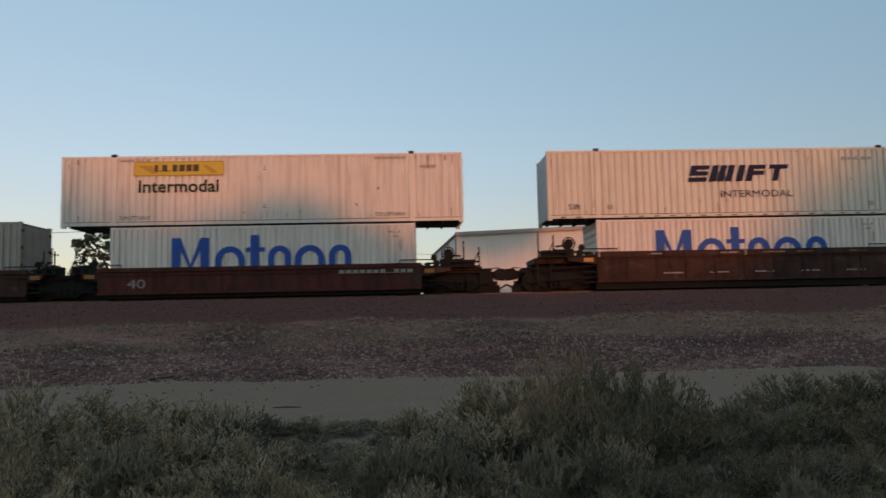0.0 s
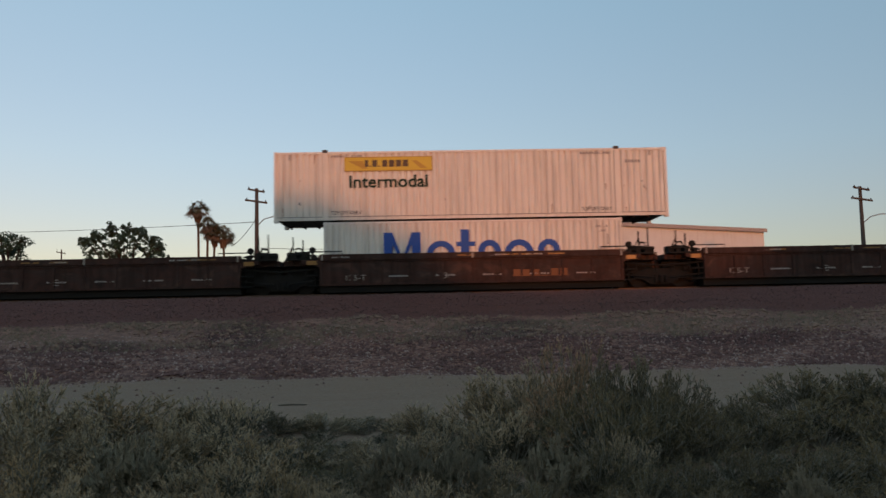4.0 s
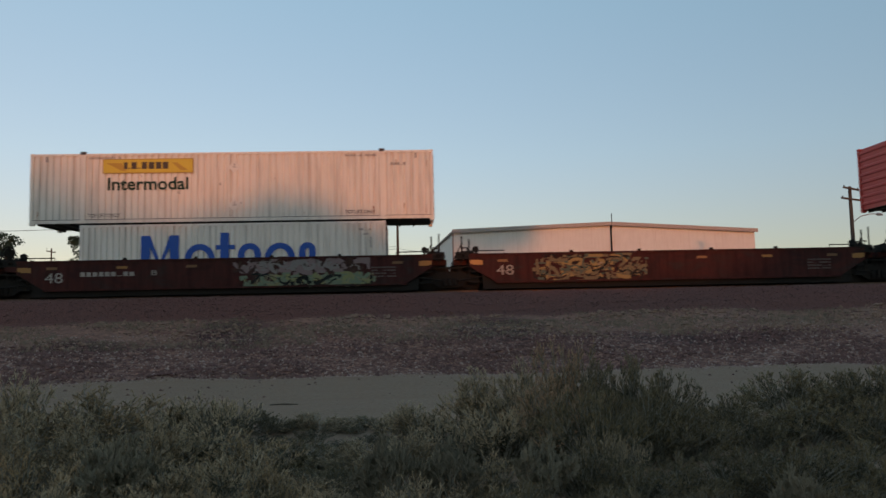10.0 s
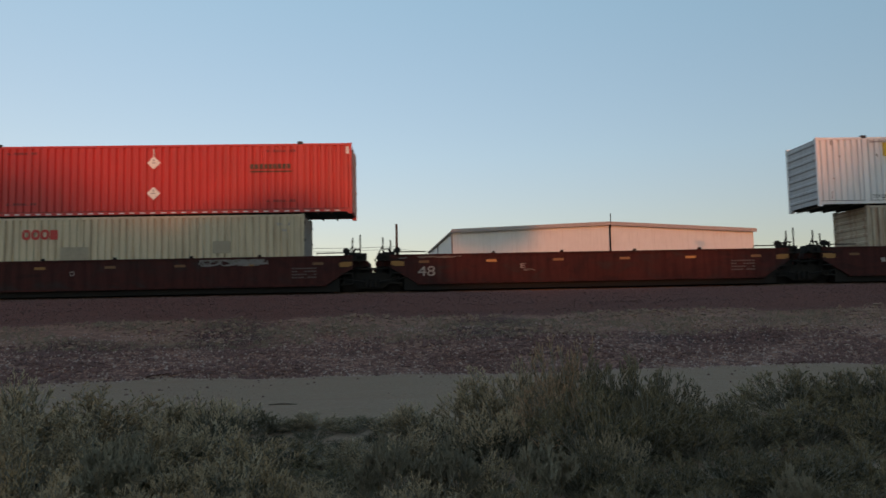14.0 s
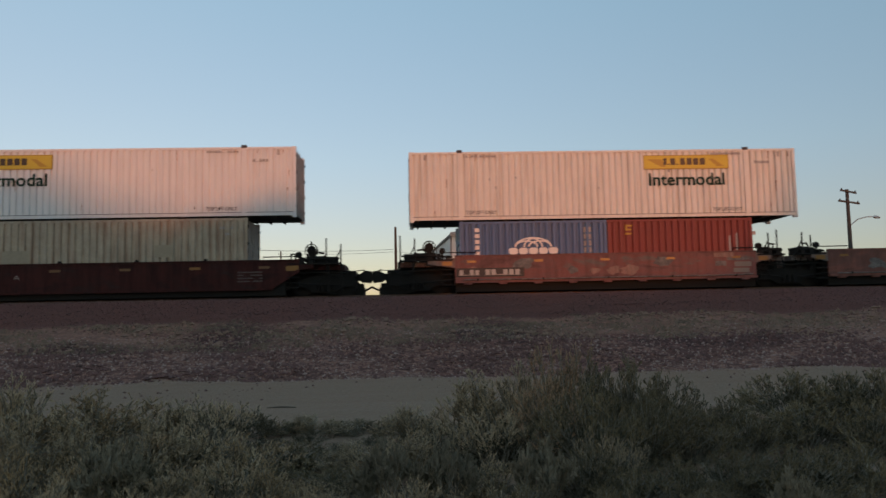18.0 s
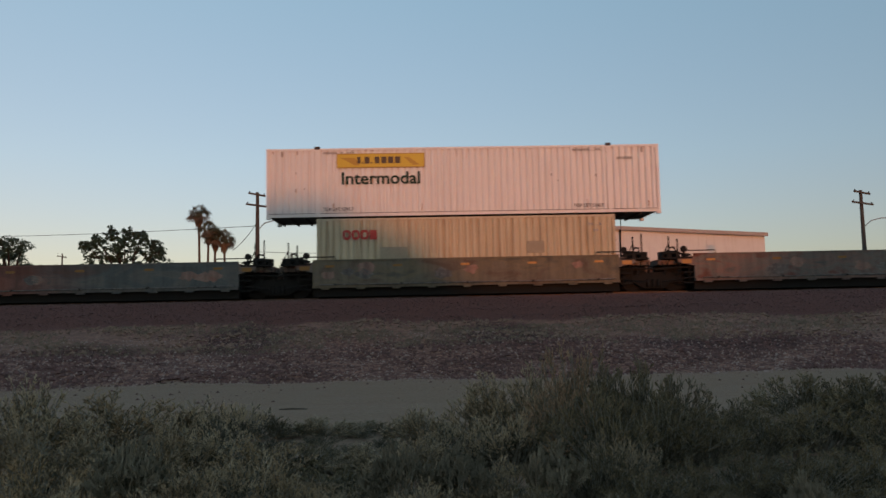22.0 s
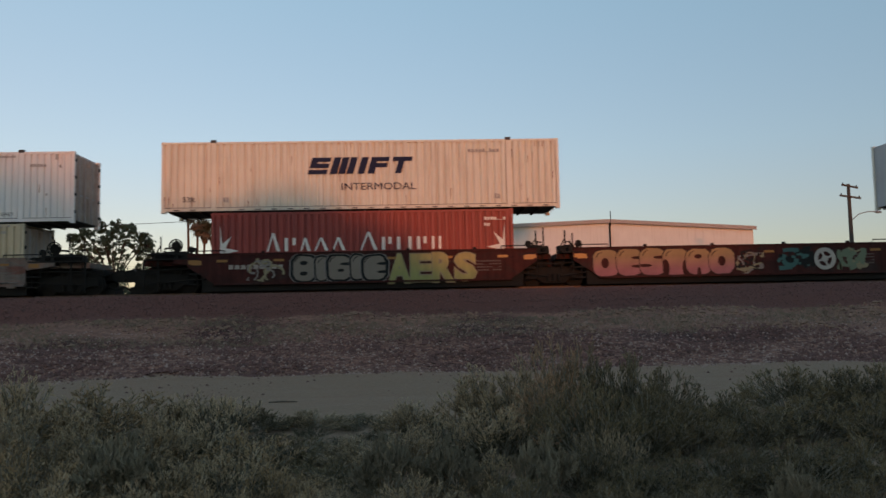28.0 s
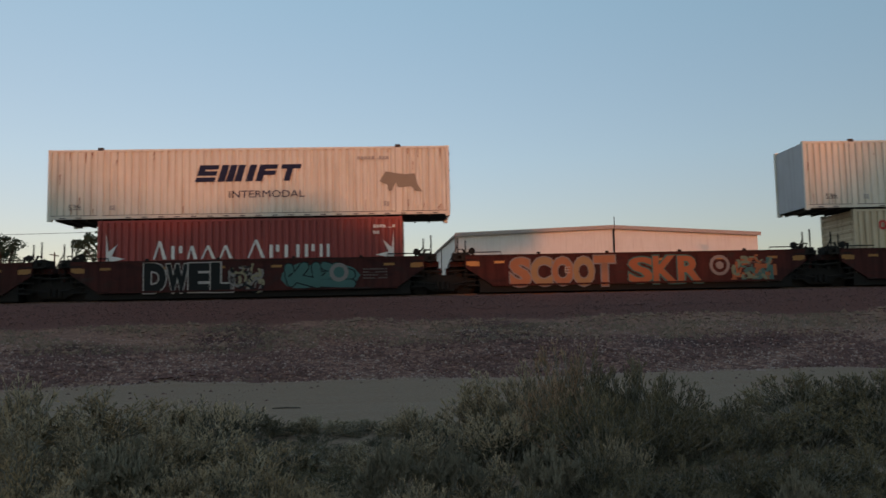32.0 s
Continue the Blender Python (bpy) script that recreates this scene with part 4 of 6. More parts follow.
def car_end(car, kind, sgn, coupler, brake):
    """Platform, steps, rails and the joint at one end; sgn is -1 or 1."""
    length, low, high, pitch, paint = KINDS[kind]
    e = length / 2
    hitch = HITCH[kind][sgn > 0]
    reach = (pitch - length) / 2 if not coupler else hitch - 0.95
    mid = CAR_WIDE / 2

    def bx(s, a, b, y0, y1, z0, z1):
        return s.box(*sorted((sgn * a, sgn * b)), y0, y1, z0, z1)

    p = Shape()
    bx(p, e, e + reach - 0.12, 0.35, CAR_WIDE - 0.35, high - 0.42, high - 0.2)
    for y0 in (0.02, CAR_WIDE - 0.12):
        p.prism([(sgn * e, high - 0.08), (sgn * (e + reach * 0.45), high - 0.2), (sgn * (e + reach * 0.45), high - 0.34), (sgn * e, high - 0.5)], y0, y0 + 0.1)
    bx(p, e, e + reach, mid - 0.28, mid + 0.28, 0.66, high - 0.42)
    plat = part("end_platform", p, paint, car)
    q = Shape()
    bx(q, e, e + reach * 0.55, mid - 0.6, mid + 0.6, 0.1, 0.75)
    bx(q, e + 0.02, e + reach * 0.9, mid - 0.5, mid + 0.5, 0.5, high - 0.43)
    part("draft_sill", q, dark_steel, plat)
    rods = Shape()
    rods.tube([(sgn * e, 0.2, high - 0.55), (sgn * (e + reach * 0.5), 0.25, 0.95), (sgn * (e + reach), 0.25, 0.9)], 0.035)
    rods.tube([(sgn * (e - 0.1), 0.12, 0.55), (sgn * (e + reach * 0.8), 0.2, 0.4)], 0.03)
    rods.tube([(sgn * (e + 0.2), 0.1, high - 0.35), (sgn * (e + 0.2), 0.1, 0.35), (sgn * (e + 0.55), 0.1, 0.35), (sgn * (e + 0.55), 0.1, high - 0.35)], 0.02)
    part("brake_rod", rods, dark_steel, plat)
    steps = Shape()
    bx(steps, e + 0.05, e + 0.5, 0.0, 0.16, 0.3, 0.35)
    bx(steps, e + 0.05, e + 0.5, 0.0, 0.16, 0.72, 0.77)
    pieces("step", steps, dark_steel, plat)
    plate("reflector", [(sgn * (e + 0.12), high - 0.4), (sgn * (e + 0.52), high - 0.4), (sgn * (e + 0.52), high - 0.24), (sgn * (e + 0.12), high - 0.24)], reflector_yellow, plat, "yellow reflector", 0.004)
    lever = Shape().tube([(sgn * (e + reach * 0.35), 0.3, high - 0.1), (sgn * (e + reach * 0.5), 0.28, high + 0.3), (sgn * (e + reach * 0.62), 0.28, high + 0.26)], 0.045)
    part("lever", lever, dark_steel, plat)
    d = Shape()
    bx(d, e + 0.08, e + reach - 0.25, 0.0, 0.3, high - 0.2, high - 0.14)
    for i in range(3):
        bx(d, e + 0.2 + i * 0.36, e + 0.36 + i * 0.36, 0.06, 0.5, high - 0.14, high + (0.02, 0.1, -0.02)[i])
    d.tube([(sgn * (e + 0.1), 0.1, high - 0.05), (sgn * (e + reach * 0.5), 0.1, high + 0.04), (sgn * (e + reach - 0.3), 0.16, high + 0.02)], 0.04)
    part("walkway", d, dark_steel, plat)
    n = 3 if coupler else 2
    for i in range(n):
        xx = sgn * (e + reach * (0.42 + 0.24 * i))
        tall = 0.62 + 0.12 * ((i * 7 + (sgn > 0)) % 3)
        part("stanchion", Shape().tube([(xx, 0.14, high - 0.3), (xx, 0.14, high + tall)], 0.03), dark_steel, plat)
        if (i + (sgn > 0)) % 2:
            part("brace", Shape().tube([(xx - 0.34, 0.16, high - 0.22), (xx, 0.16, high + 0.42)], 0.024), dark_steel, plat)
    knob = Shape().disc((sgn * (e + reach * 0.2), high + 0.22), 0.13, 0.3, 0.42, 12)
    bx(knob, e + reach * 0.2 - 0.04, e + reach * 0.2 + 0.04, 0.32, 0.4, high - 0.2, high + 0.12)
    part("valve", knob, dark_steel, plat)
    box_parts = Shape()
    bx(box_parts, e + reach * 0.62, e + reach * 0.84, 0.3, 0.8, high - 0.2, high + 0.12)
    box_parts.prism([(sgn * (e + reach * 0.5), high - 0.2), (sgn * (e + reach * 0.62), high + 0.2), (sgn * (e + reach * 0.66), high + 0.2), (sgn * (e + reach * 0.6), high - 0.2)], 0.4, 0.46)
    part("valve_box", box_parts, dark_steel, plat)
    for k in range(5):
        xx = sgn * (e + reach * (0.15 + 0.17 * k))
        part("hanger", Shape().tube([(xx, 0.3, high - 0.3), (xx + 0.12 * (-1) ** k, 0.22, 0.62 + 0.08 * (k % 2))], 0.022, 4), dark_steel, plat)
    part("grab_rail", Shape().tube([(sgn * (e - 0.9), 0.06, high), (sgn * (e - 0.9), 0.06, high + 0.13), (sgn * (e + 0.5), 0.06, high + 0.13), (sgn * (e + 0.5), 0.06, high - 0.1)], 0.022), dark_steel, plat)
    valve = Shape().tube([(sgn * (e + reach * 0.3), 0.7, high + 0.02), (sgn * (e + reach * 0.62), 0.7, high + 0.02)], 0.17, 10)
    bx(valve, e + reach * 0.34, e + reach * 0.56, 0.5, 0.9, high - 0.2, high + 0.06)
    part("air_tank", valve, dark_steel, plat)
    if coupler:
        c = Shape()
        bx(c, e + reach - 0.1, e + hitch - 0.22, mid - 0.14, mid + 0.14, 0.62, 0.9)
        c.prism([(sgn * (e + hitch - 0.45), 0.56), (sgn * (e + hitch - 0.05), 0.52), (sgn * (e + hitch + 0.02), 0.7), (sgn * (e + hitch - 0.02), 1.0), (sgn * (e + hitch - 0.3), 1.04), (sgn * (e + hitch - 0.5), 0.9)], mid - 0.22 * (1 + 0.1 * sgn), mid + 0.2)
        c.tube([(sgn * (e + reach - 0.1), mid - 0.4, 0.75), (sgn * (e + reach + 0.3), mid - 0.45, 0.32), (sgn * (e + hitch - 0.25), mid - 0.4, 0.2), (sgn * (e + hitch), mid - 0.35, 0.34)], 0.045)
        c.tube([(sgn * (e + reach), 0.2, 0.98), (sgn * (e + reach + 0.12), mid - 0.4, 1.0), (sgn * (e + hitch - 0.3), mid - 0.2, 1.06)], 0.03)
        bx(c, e + hitch - 0.7, e + hitch - 0.35, mid - 0.1, mid + 0.1, 0.08, 0.5)
        bx(c, e + reach - 0.15, e + reach + 0.3, mid - 0.75, mid + 0.75, 0.78, 1.0)
        part("coupler", c, dark_steel, plat)
        st = Shape()
        for z in (0.05, 0.42, 0.8):
            bx(st, e + reach - 0.75, e + reach - 0.2, 0.04, 0.1, z, z + 0.04)
        for q in (0.75, 0.2):
            bx(st, e + reach - q - 0.03, e + reach - q + 0.03, 0.04, 0.1, 0.05, high - 0.2)
        part("ladder", st, dark_steel, plat)
    if brake:
        xx = sgn * (e + reach * 0.42)
        w = Shape().disc((xx, high + 0.36), 0.28, 0.1, 0.14, 18, 0.235)
        for k in range(4):
            a = k * math.pi / 4
            w.tube([(xx - 0.25 * math.cos(a), 0.12, high + 0.36 - 0.25 * math.sin(a)), (xx + 0.25 * math.cos(a), 0.12, high + 0.36 + 0.25 * math.sin(a))], 0.018, 4)
        w.disc((xx, high + 0.36), 0.2, 0.16, 0.2, 14)
        part("brake_wheel", w, dark_steel, plat)
        part("brake_stand", Shape().box(xx - 0.1, xx + 0.1, 0.2, 0.34, high - 0.3, high + 0.4), dark_steel, plat)


def well_car(kind, x, label, left="joint", right="joint", brake=0, paint=None):
    """A car in local space: middle at x = 0, near side at y = 0, rail head at z = 0."""
    length, low, high, pitch, own = KINDS[kind]
    paint = paint or own
    car = empty("well_car", x, FACE - OUT, RAIL, label, "rail car", "well cars of the train")
    e = length / 2
    for near in (True, False):
        s = Shape()
        if kind in ("smooth", "short"):
            o = [(-e - 0.55, high), (e + 0.55, high), (e + 0.55, high - 0.5), (e - 0.55, low), (-e + 0.55, low), (-e - 0.55, high - 0.5)]
        elif kind == "grey":
            o = [(-e, high), (e, high), (e, low + 0.1), (-e, low + 0.1)]
        else:
            o = [(-e, high - 0.02), (e, high - 0.02), (e, low), (-e, low)]
        y0, y1 = (0.0, 0.1) if near else (CAR_WIDE - 0.1, CAR_WIDE)
        side = part("side_panel", s.prism(o, y0, y1), paint, car)
        if not near:
            continue
        if kind in ("chord", "single"):
            c = Shape().box(-e - 0.02, e + 0.02, -0.075, 0.16, high - (0.24 if kind == "chord" else 0.16), high)
            c.box(-e, e, -0.045, 0.0, high - 0.32, high - 0.28)
            part("top_chord", c, paint, side)
            if kind == "chord":
                for i in range(11):
                    xx = -e + 0.06 + i * (length - 0.12) / 10
                    part("rib", Shape().box(xx - 0.045, xx + 0.045, -0.05, 0.0, low + 0.06, high - 0.32), paint, side)
                for i in (0, 5, 10):
                    xx = -e + 0.1 + i * (length - 0.2) / 10
                    plate("tape", [(xx - 0.035, high - 0.24), (xx + 0.035, high - 0.24), (xx + 0.035, high + 0.02), (xx - 0.035, high + 0.02)], stencil_white, side, lift=0.085)
                rng = random.Random(int(x))
                for i in range(7):
                    xx = -e + 0.4 + rng.uniform(0, length - 1.6)
                    stripes("stencil", xx, xx + 0.7, high - 0.15, high - 0.09, 6, mark_grey if i % 2 else reflector_yellow, side, i, lift=0.082)
            part("bottom_sill", Shape().box(-e, e, -0.06, 0.12, low - 0.02, low + 0.07), paint, side)
        elif kind == "grey":
            c = Shape().box(-e, e, -0.11, 0.1, low + 0.02, low + 0.11)
            for i in range(9):
                xx = -e + 0.5 + i * (length - 1.0) / 8
                c.box(xx - 0.16, xx + 0.16, -0.12, 0.0, low - 0.05, low + 0.02)
            part("bottom_sill", c, paint, side)
            part("brake_pipe", Shape().tube([(-e + 0.3, -0.14, low + 0.15), (-e + 3.0, -0.14, low + 0.135), (0.4, -0.14, low + 0.15), (e - 2.2, -0.14, low + 0.14), (e - 0.2, -0.14, low + 0.17)], [0.026] * 5, 8), faded_grey, side, "thin dusty pipe along the sill")
            for i in range(5):
                xx = -e + 0.9 + i * (length - 1.8) / 4
                part("pipe_bracket", Shape().box(xx - 0.03, xx + 0.03, -0.17, 0.0, low + 0.11, low + 0.19), dark_steel, side)
            part("top_chord", Shape().box(-e, e, -0.02, 0.14, high - 0.05, high + 0.01), paint, side)
            rng = random.Random(int(x) + 5)
            for i in range(7):
                xx, r = rng.uniform(-e + 0.6, e - 0.9), rng.uniform(0.12, 0.3)
                z = rng.uniform(low + 0.4, high - 0.35)
                o = [(xx + 1.7 * r * math.cos(k * math.tau / 14) * rng.uniform(0.6, 1.2), z + r * math.sin(k * math.tau / 14) * rng.uniform(0.6, 1.2)) for k in range(14)]
                plate("paint_patch", o, (faded_pink, faded_grey)[i % 2], side, lift=0.003)
            for i in range(5):
                xx = -e + 0.5 + i * (length - 1.5) / 4
                plate("reflector", [(xx, high - 0.3), (xx + 0.36, high - 0.3), (xx + 0.36, high - 0.21), (xx, high - 0.21)], reflector_yellow, side, "yellow reflector")
        else:
            part("top_chord", Shape().box(-e - 0.55, e + 0.55, -0.03, 0.14, high - 0.06, high + 0.015), paint, side)
            part("bottom_sill", Shape().box(-e + 0.5, e - 0.5, -0.04, 0.1, low - 0.03, low + 0.04), paint, side)
            for i in range(6):
                xx = -e + 0.6 + i * (length - 1.65) / 5
                plate("reflector", [(xx, high - 0.34), (xx + 0.42, high - 0.34), (xx + 0.42, high - 0.24), (xx, high - 0.24)], faded_reflector if kind == "smooth" and i % 3 != 1 else reflector_yellow, side, "yellow reflector")
            for xx in (-e - 0.4, e + 0.02):
                plate("reflector", [(xx, high - 0.44), (xx + 0.4, high - 0.44), (xx + 0.4, high - 0.26), (xx, high - 0.26)], reflector_yellow, side, "yellow reflector")
            for xx in (-e - 0.42, e + 0.2):
                g = Shape().box(xx, xx + 0.06, 0.0, 0.1, high, high + 0.2).box(xx + 0.17, xx + 0.23, 0.0, 0.1, high, high + 0.2)
                part("guide_post", g.box(xx, xx + 0.23, -0.004, 0.096, high + 0.2, high + 0.25), dark_steel, side)
            for xx in (-4.1, -1.3, 1.7, 4.4):
                part("guide_block", Shape().prism([(xx, high), (xx + 0.16, high), (xx + 0.13, high + 0.1), (xx + 0.03, high + 0.1)], 0.0, 0.1), dark_steel, side)
            for i in range(4):
                stripes("stencil", e - 1.9, e - 0.9, high - 0.5 - i * 0.12, high - 0.44 - i * 0.12, 8, dim_stencil, side, i)
    part("well_floor", Shape().box(-e + 0.12, e - 0.12, 0.22, CAR_WIDE - 0.22, 0.04, 0.3), dark_steel, car)
    for y0 in (0.12, CAR_WIDE - 0.2):
        part("inner_sill", Shape().box(-e, e, y0, y0 + 0.08, 0.03, 0.55), dark_steel, car)
    for sgn in (-1, 1):
        part("end_bulkhead", Shape().box(*sorted((sgn * e, sgn * (e - 0.1))), 0.1, CAR_WIDE - 0.1, low, high - 0.25), dark_steel, car)
    car_end(car, kind, -1, left == "coupler", brake < 0)
    car_end(car, kind, 1, right == "coupler", brake > 0)
    truck(car, e + (pitch - length) / 2 if right == "joint" else e + HITCH[kind][1] - 1.9)
    if left == "coupler":
        truck(car, -e - HITCH[kind][0] + 1.9)
    return couple(car, x)


def car_mark(car, text, x0, x1, z0, z1, mat=None, label=""):
    part("number", lettering(text, x0, x1, z0, z1, -0.012), mat or stencil_white, car, label)


def paint_block(car, x0, x1, z0, z1, fills, line, n, seed, ground=None):
    """Spray-painted shapes: a row of overlapping rounded blocks with outlines and highlights."""
    rng = random.Random(seed)
    w = (x1 - x0) / n
    if ground:
        for i in range(n):
            a = x0 + i * w - 0.2
            o = [(a + (w + 0.4) * (0.5 + 0.5 * math.cos(k * math.tau / 11)) + rng.uniform(-0.08, 0.08), (z0 + z1) / 2 + (z1 - z0) * 0.5 * math.sin(k * math.tau / 11) * rng.uniform(0.8, 1.05)) for k in range(11)]
            plate("paint_cloud", o, ground, car, lift=0.004 + 0.0006 * (i % 3))
    for i in range(n):
        a, b = x0 + i * w, x0 + (i + 1) * w
        lo, hi = z0 + rng.uniform(0, 0.1), z1 - rng.uniform(0, 0.1)
        jag = lambda p: (p[0] + rng.uniform(-0.07, 0.07), p[1] + rng.uniform(-0.07, 0.07))
        spots = [jag(p) for p in ((a + 0.15, lo + 0.15), (b - 0.15, lo + 0.15), (a + 0.12, (lo + hi) / 2), (b - 0.12, (lo + hi) / 2), (a + 0.15, hi - 0.15), (b - 0.15, hi - 0.15), ((a + b) / 2, hi - 0.14), ((a + b) / 2, lo + 0.14))]
        moves = rng.sample(((0, 4), (1, 5), (4, 3), (2, 3), (0, 1), (4, 5), (2, 1), (6, 7), (0, 6), (7, 3)), 4)
        fat = min(0.17, w * 0.2)
        for k, (p, q) in enumerate(moves):
            stroke("paint_outline", spots[p], spots[q], fat + 0.05, line, car, 0.008 + 0.0004 * k)
        for k, (p, q) in enumerate(moves):
            stroke("paint_stroke", spots[p], spots[q], fat, fills[(i + k // 2) % len(fills)], car, 0.0105 + 0.0004 * k)
        p = spots[moves[0][0]]
        stroke("paint_shine", p, (p[0] + 0.12, p[1] + 0.1), 0.035, line, car, 0.014)


def tag_word(car, word, x0, x1, z0, z1, fill, line, fat=0.05, rim=0.055, halo=None):
    """Fat sprayed letters, each with an outline."""
    rng = random.Random(len(word) + int(x0 * 10))
    wide = [0.45 if ch == "I" else 1.0 for ch in word]
    unit = (x1 - x0) / sum(wide)
    for i, ch in enumerate(word):
        a, b = x0 + unit * sum(wide[:i]) - 0.02, x0 + unit * sum(wide[:i + 1]) - 0.02
        lo, hi = z0 + rng.uniform(0, 0.08), z1 - rng.uniform(0, 0.08)
        y = -0.006 - 0.0014 * i
        if halo:
            part("letter_halo", lettering(ch, a - 1.9 * rim, b + 1.9 * rim, lo - 1.6 * rim, hi + 1.6 * rim, -0.0045 - 0.0001 * i, fat + 0.06), halo, car)
        part("letter_outline", lettering(ch, a - rim, b + rim, lo - rim, hi + rim, y, fat + 0.035), line, car)
        part("letter", lettering(ch, a, b, lo, hi, y - 0.0007, fat), fill[i % len(fill)], car)


BUBBLE = {                     # hollows of fat sprayed letters: middle and half size in the letter's cell
    "B": ((0.48, 0.7, 0.15, 0.08), (0.48, 0.31, 0.15, 0.08)), "D": ((0.46, 0.5, 0.15, 0.2),), "E": ((0.88, 0.66, 0.3, 0.06), (0.88, 0.34, 0.3, 0.06)),
    "S": ((0.85, 0.66, 0.32, 0.06), (0.15, 0.36, 0.32, 0.06)), "T": ((0.08, 0.26, 0.17, 0.34), (0.92, 0.26, 0.17, 0.34)), "R": ((0.48, 0.7, 0.15, 0.09), (0.5, 0.06, 0.08, 0.22)),
    "O": ((0.5, 0.5, 0.15, 0.2),), "G": ((0.82, 0.64, 0.3, 0.06), (0.55, 0.4, 0.13, 0.06)), "I": ()}


def bubble_word(car, word, x0, x1, z0, z1, fill, line, hollow, rim=None):
    """Fat rounded sprayed letters that touch one another, each with a thin outline."""
    rng = random.Random(len(word) * 7 + int(x0 * 10))
    wide = [0.5 if ch == "I" else 1.0 for ch in word]
    unit = (x1 - x0) / sum(wide)
    for i, ch in enumerate(word):
        a, b = x0 + unit * sum(wide[:i]) - 0.05, x0 + unit * sum(wide[:i + 1]) + 0.05
        lo, hi = z0 + rng.uniform(0, 0.07), z1 - rng.uniform(0, 0.07)
        y = 0.008 + 0.0012 * i
        r = min(0.34, 0.42 * (b - a))
        jag = [(p + rng.uniform(-0.02, 0.02), q + rng.uniform(-0.02, 0.02)) for p, q in rounded(a, b, lo, hi, r, 5)]
        cx, cz = (a + b) / 2, (lo + hi) / 2
        plate("letter_outline", [(cx + (p - cx) * 1.06, cz + (q - cz) * 1.05) for p, q in jag], line, car, lift=y)
        if rim:      # a pale line round a heavy dark one
            plate("letter_rim", [(cx + (p - cx) * 1.14, cz + (q - cz) * 1.09) for p, q in jag], rim, car, lift=y - 0.0004)
            jag = [(cx + (p - cx) * 0.84, cz + (q - cz) * 0.9) for p, q in jag]
        letter = plate("letter", jag, fill, car, lift=y + 0.0004)
        for hx, hz, hw, hh in BUBBLE[ch]:
            o = [(a + (hx + hw * math.cos(k * math.tau / 14)) * (b - a), lo + (hz + hh * math.sin(k * math.tau / 14)) * (hi - lo)) for k in range(14)]
            plate("letter_hollow", [(min(max(p, a + 0.01), b - 0.01), q) for p, q in o], hollow, letter, lift=y + 0.0008)
        shine = [(a + 0.12, hi - 0.3), (a + 0.2, hi - 0.16), (a + 0.34, hi - 0.09)]
        for p, q in zip(shine, shine[1:]):
            stroke("paint_shine", p, q, 0.018, hollow if rng.random() < 0.3 else line, letter, y + 0.0009)


def scribble(car, x0, x1, z0, z1, mats, n, seed, thin=0.02, fat=0.05):
    """Loose spray lines: short curving runs of thin strokes."""
    rng = random.Random(seed)
    for i in range(n):
        wx, wz = x1 - x0, z1 - z0
        xa, xb = x0 + rng.uniform(0, 0.12) * wx, x1 - rng.uniform(0, 0.12) * wx
        za, zb = z0 + rng.uniform(0, 0.3) * wz, z1 - rng.uniform(0, 0.35) * wz
        p = (rng.uniform(xa, xb), rng.uniform(za, zb))
        a = rng.uniform(0, math.tau)
        r = rng.uniform(thin, fat)
        path, turn = [p], rng.uniform(-0.9, 0.9)
        for k in range(rng.choice((3, 4, 5))):
            q = (min(max(p[0] + 0.17 * math.cos(a), xa), xb), min(max(p[1] + 0.17 * math.sin(a), za), zb))
            path.append(q)
            p = q
            a += turn
        w = Shape()
        y = -0.007 - 0.0003 * (i % 20)
        lo, hi = [], []
        for k, q in enumerate(path):
            u, v = path[max(k - 1, 0)], path[min(k + 1, len(path) - 1)]
            d = math.hypot(v[0] - u[0], v[1] - u[1]) or 1.0
            nx, nz = -(v[1] - u[1]) / d * r, (v[0] - u[0]) / d * r
            lo.append((q[0] - nx, y, q[1] - nz))
            hi.append((q[0] + nx, y, q[1] + nz))
        m = len(path)
        w.add(lo + hi, [(k, k + 1, m + k + 1, m + k) for k in range(m - 1)])
        part("paint_line", w, mats[i % len(mats)], car)


def stroke(name, p, q, r, mat, car, lift):
    """A fat spray stroke with uneven round ends."""
    a = math.atan2(q[1] - p[1], q[0] - p[0])
    o = [(q[0] + r * math.cos(a + radians(t)), q[1] + r * math.sin(a + radians(t))) for t in (-90, -45, 0, 45, 90)]
    o += [(p[0] + 0.85 * r * math.cos(a + radians(t)), p[1] + 0.85 * r * math.sin(a + radians(t))) for t in (90, 135, 180, 225, 270)]
    plate(name, o, mat, car, lift=lift)


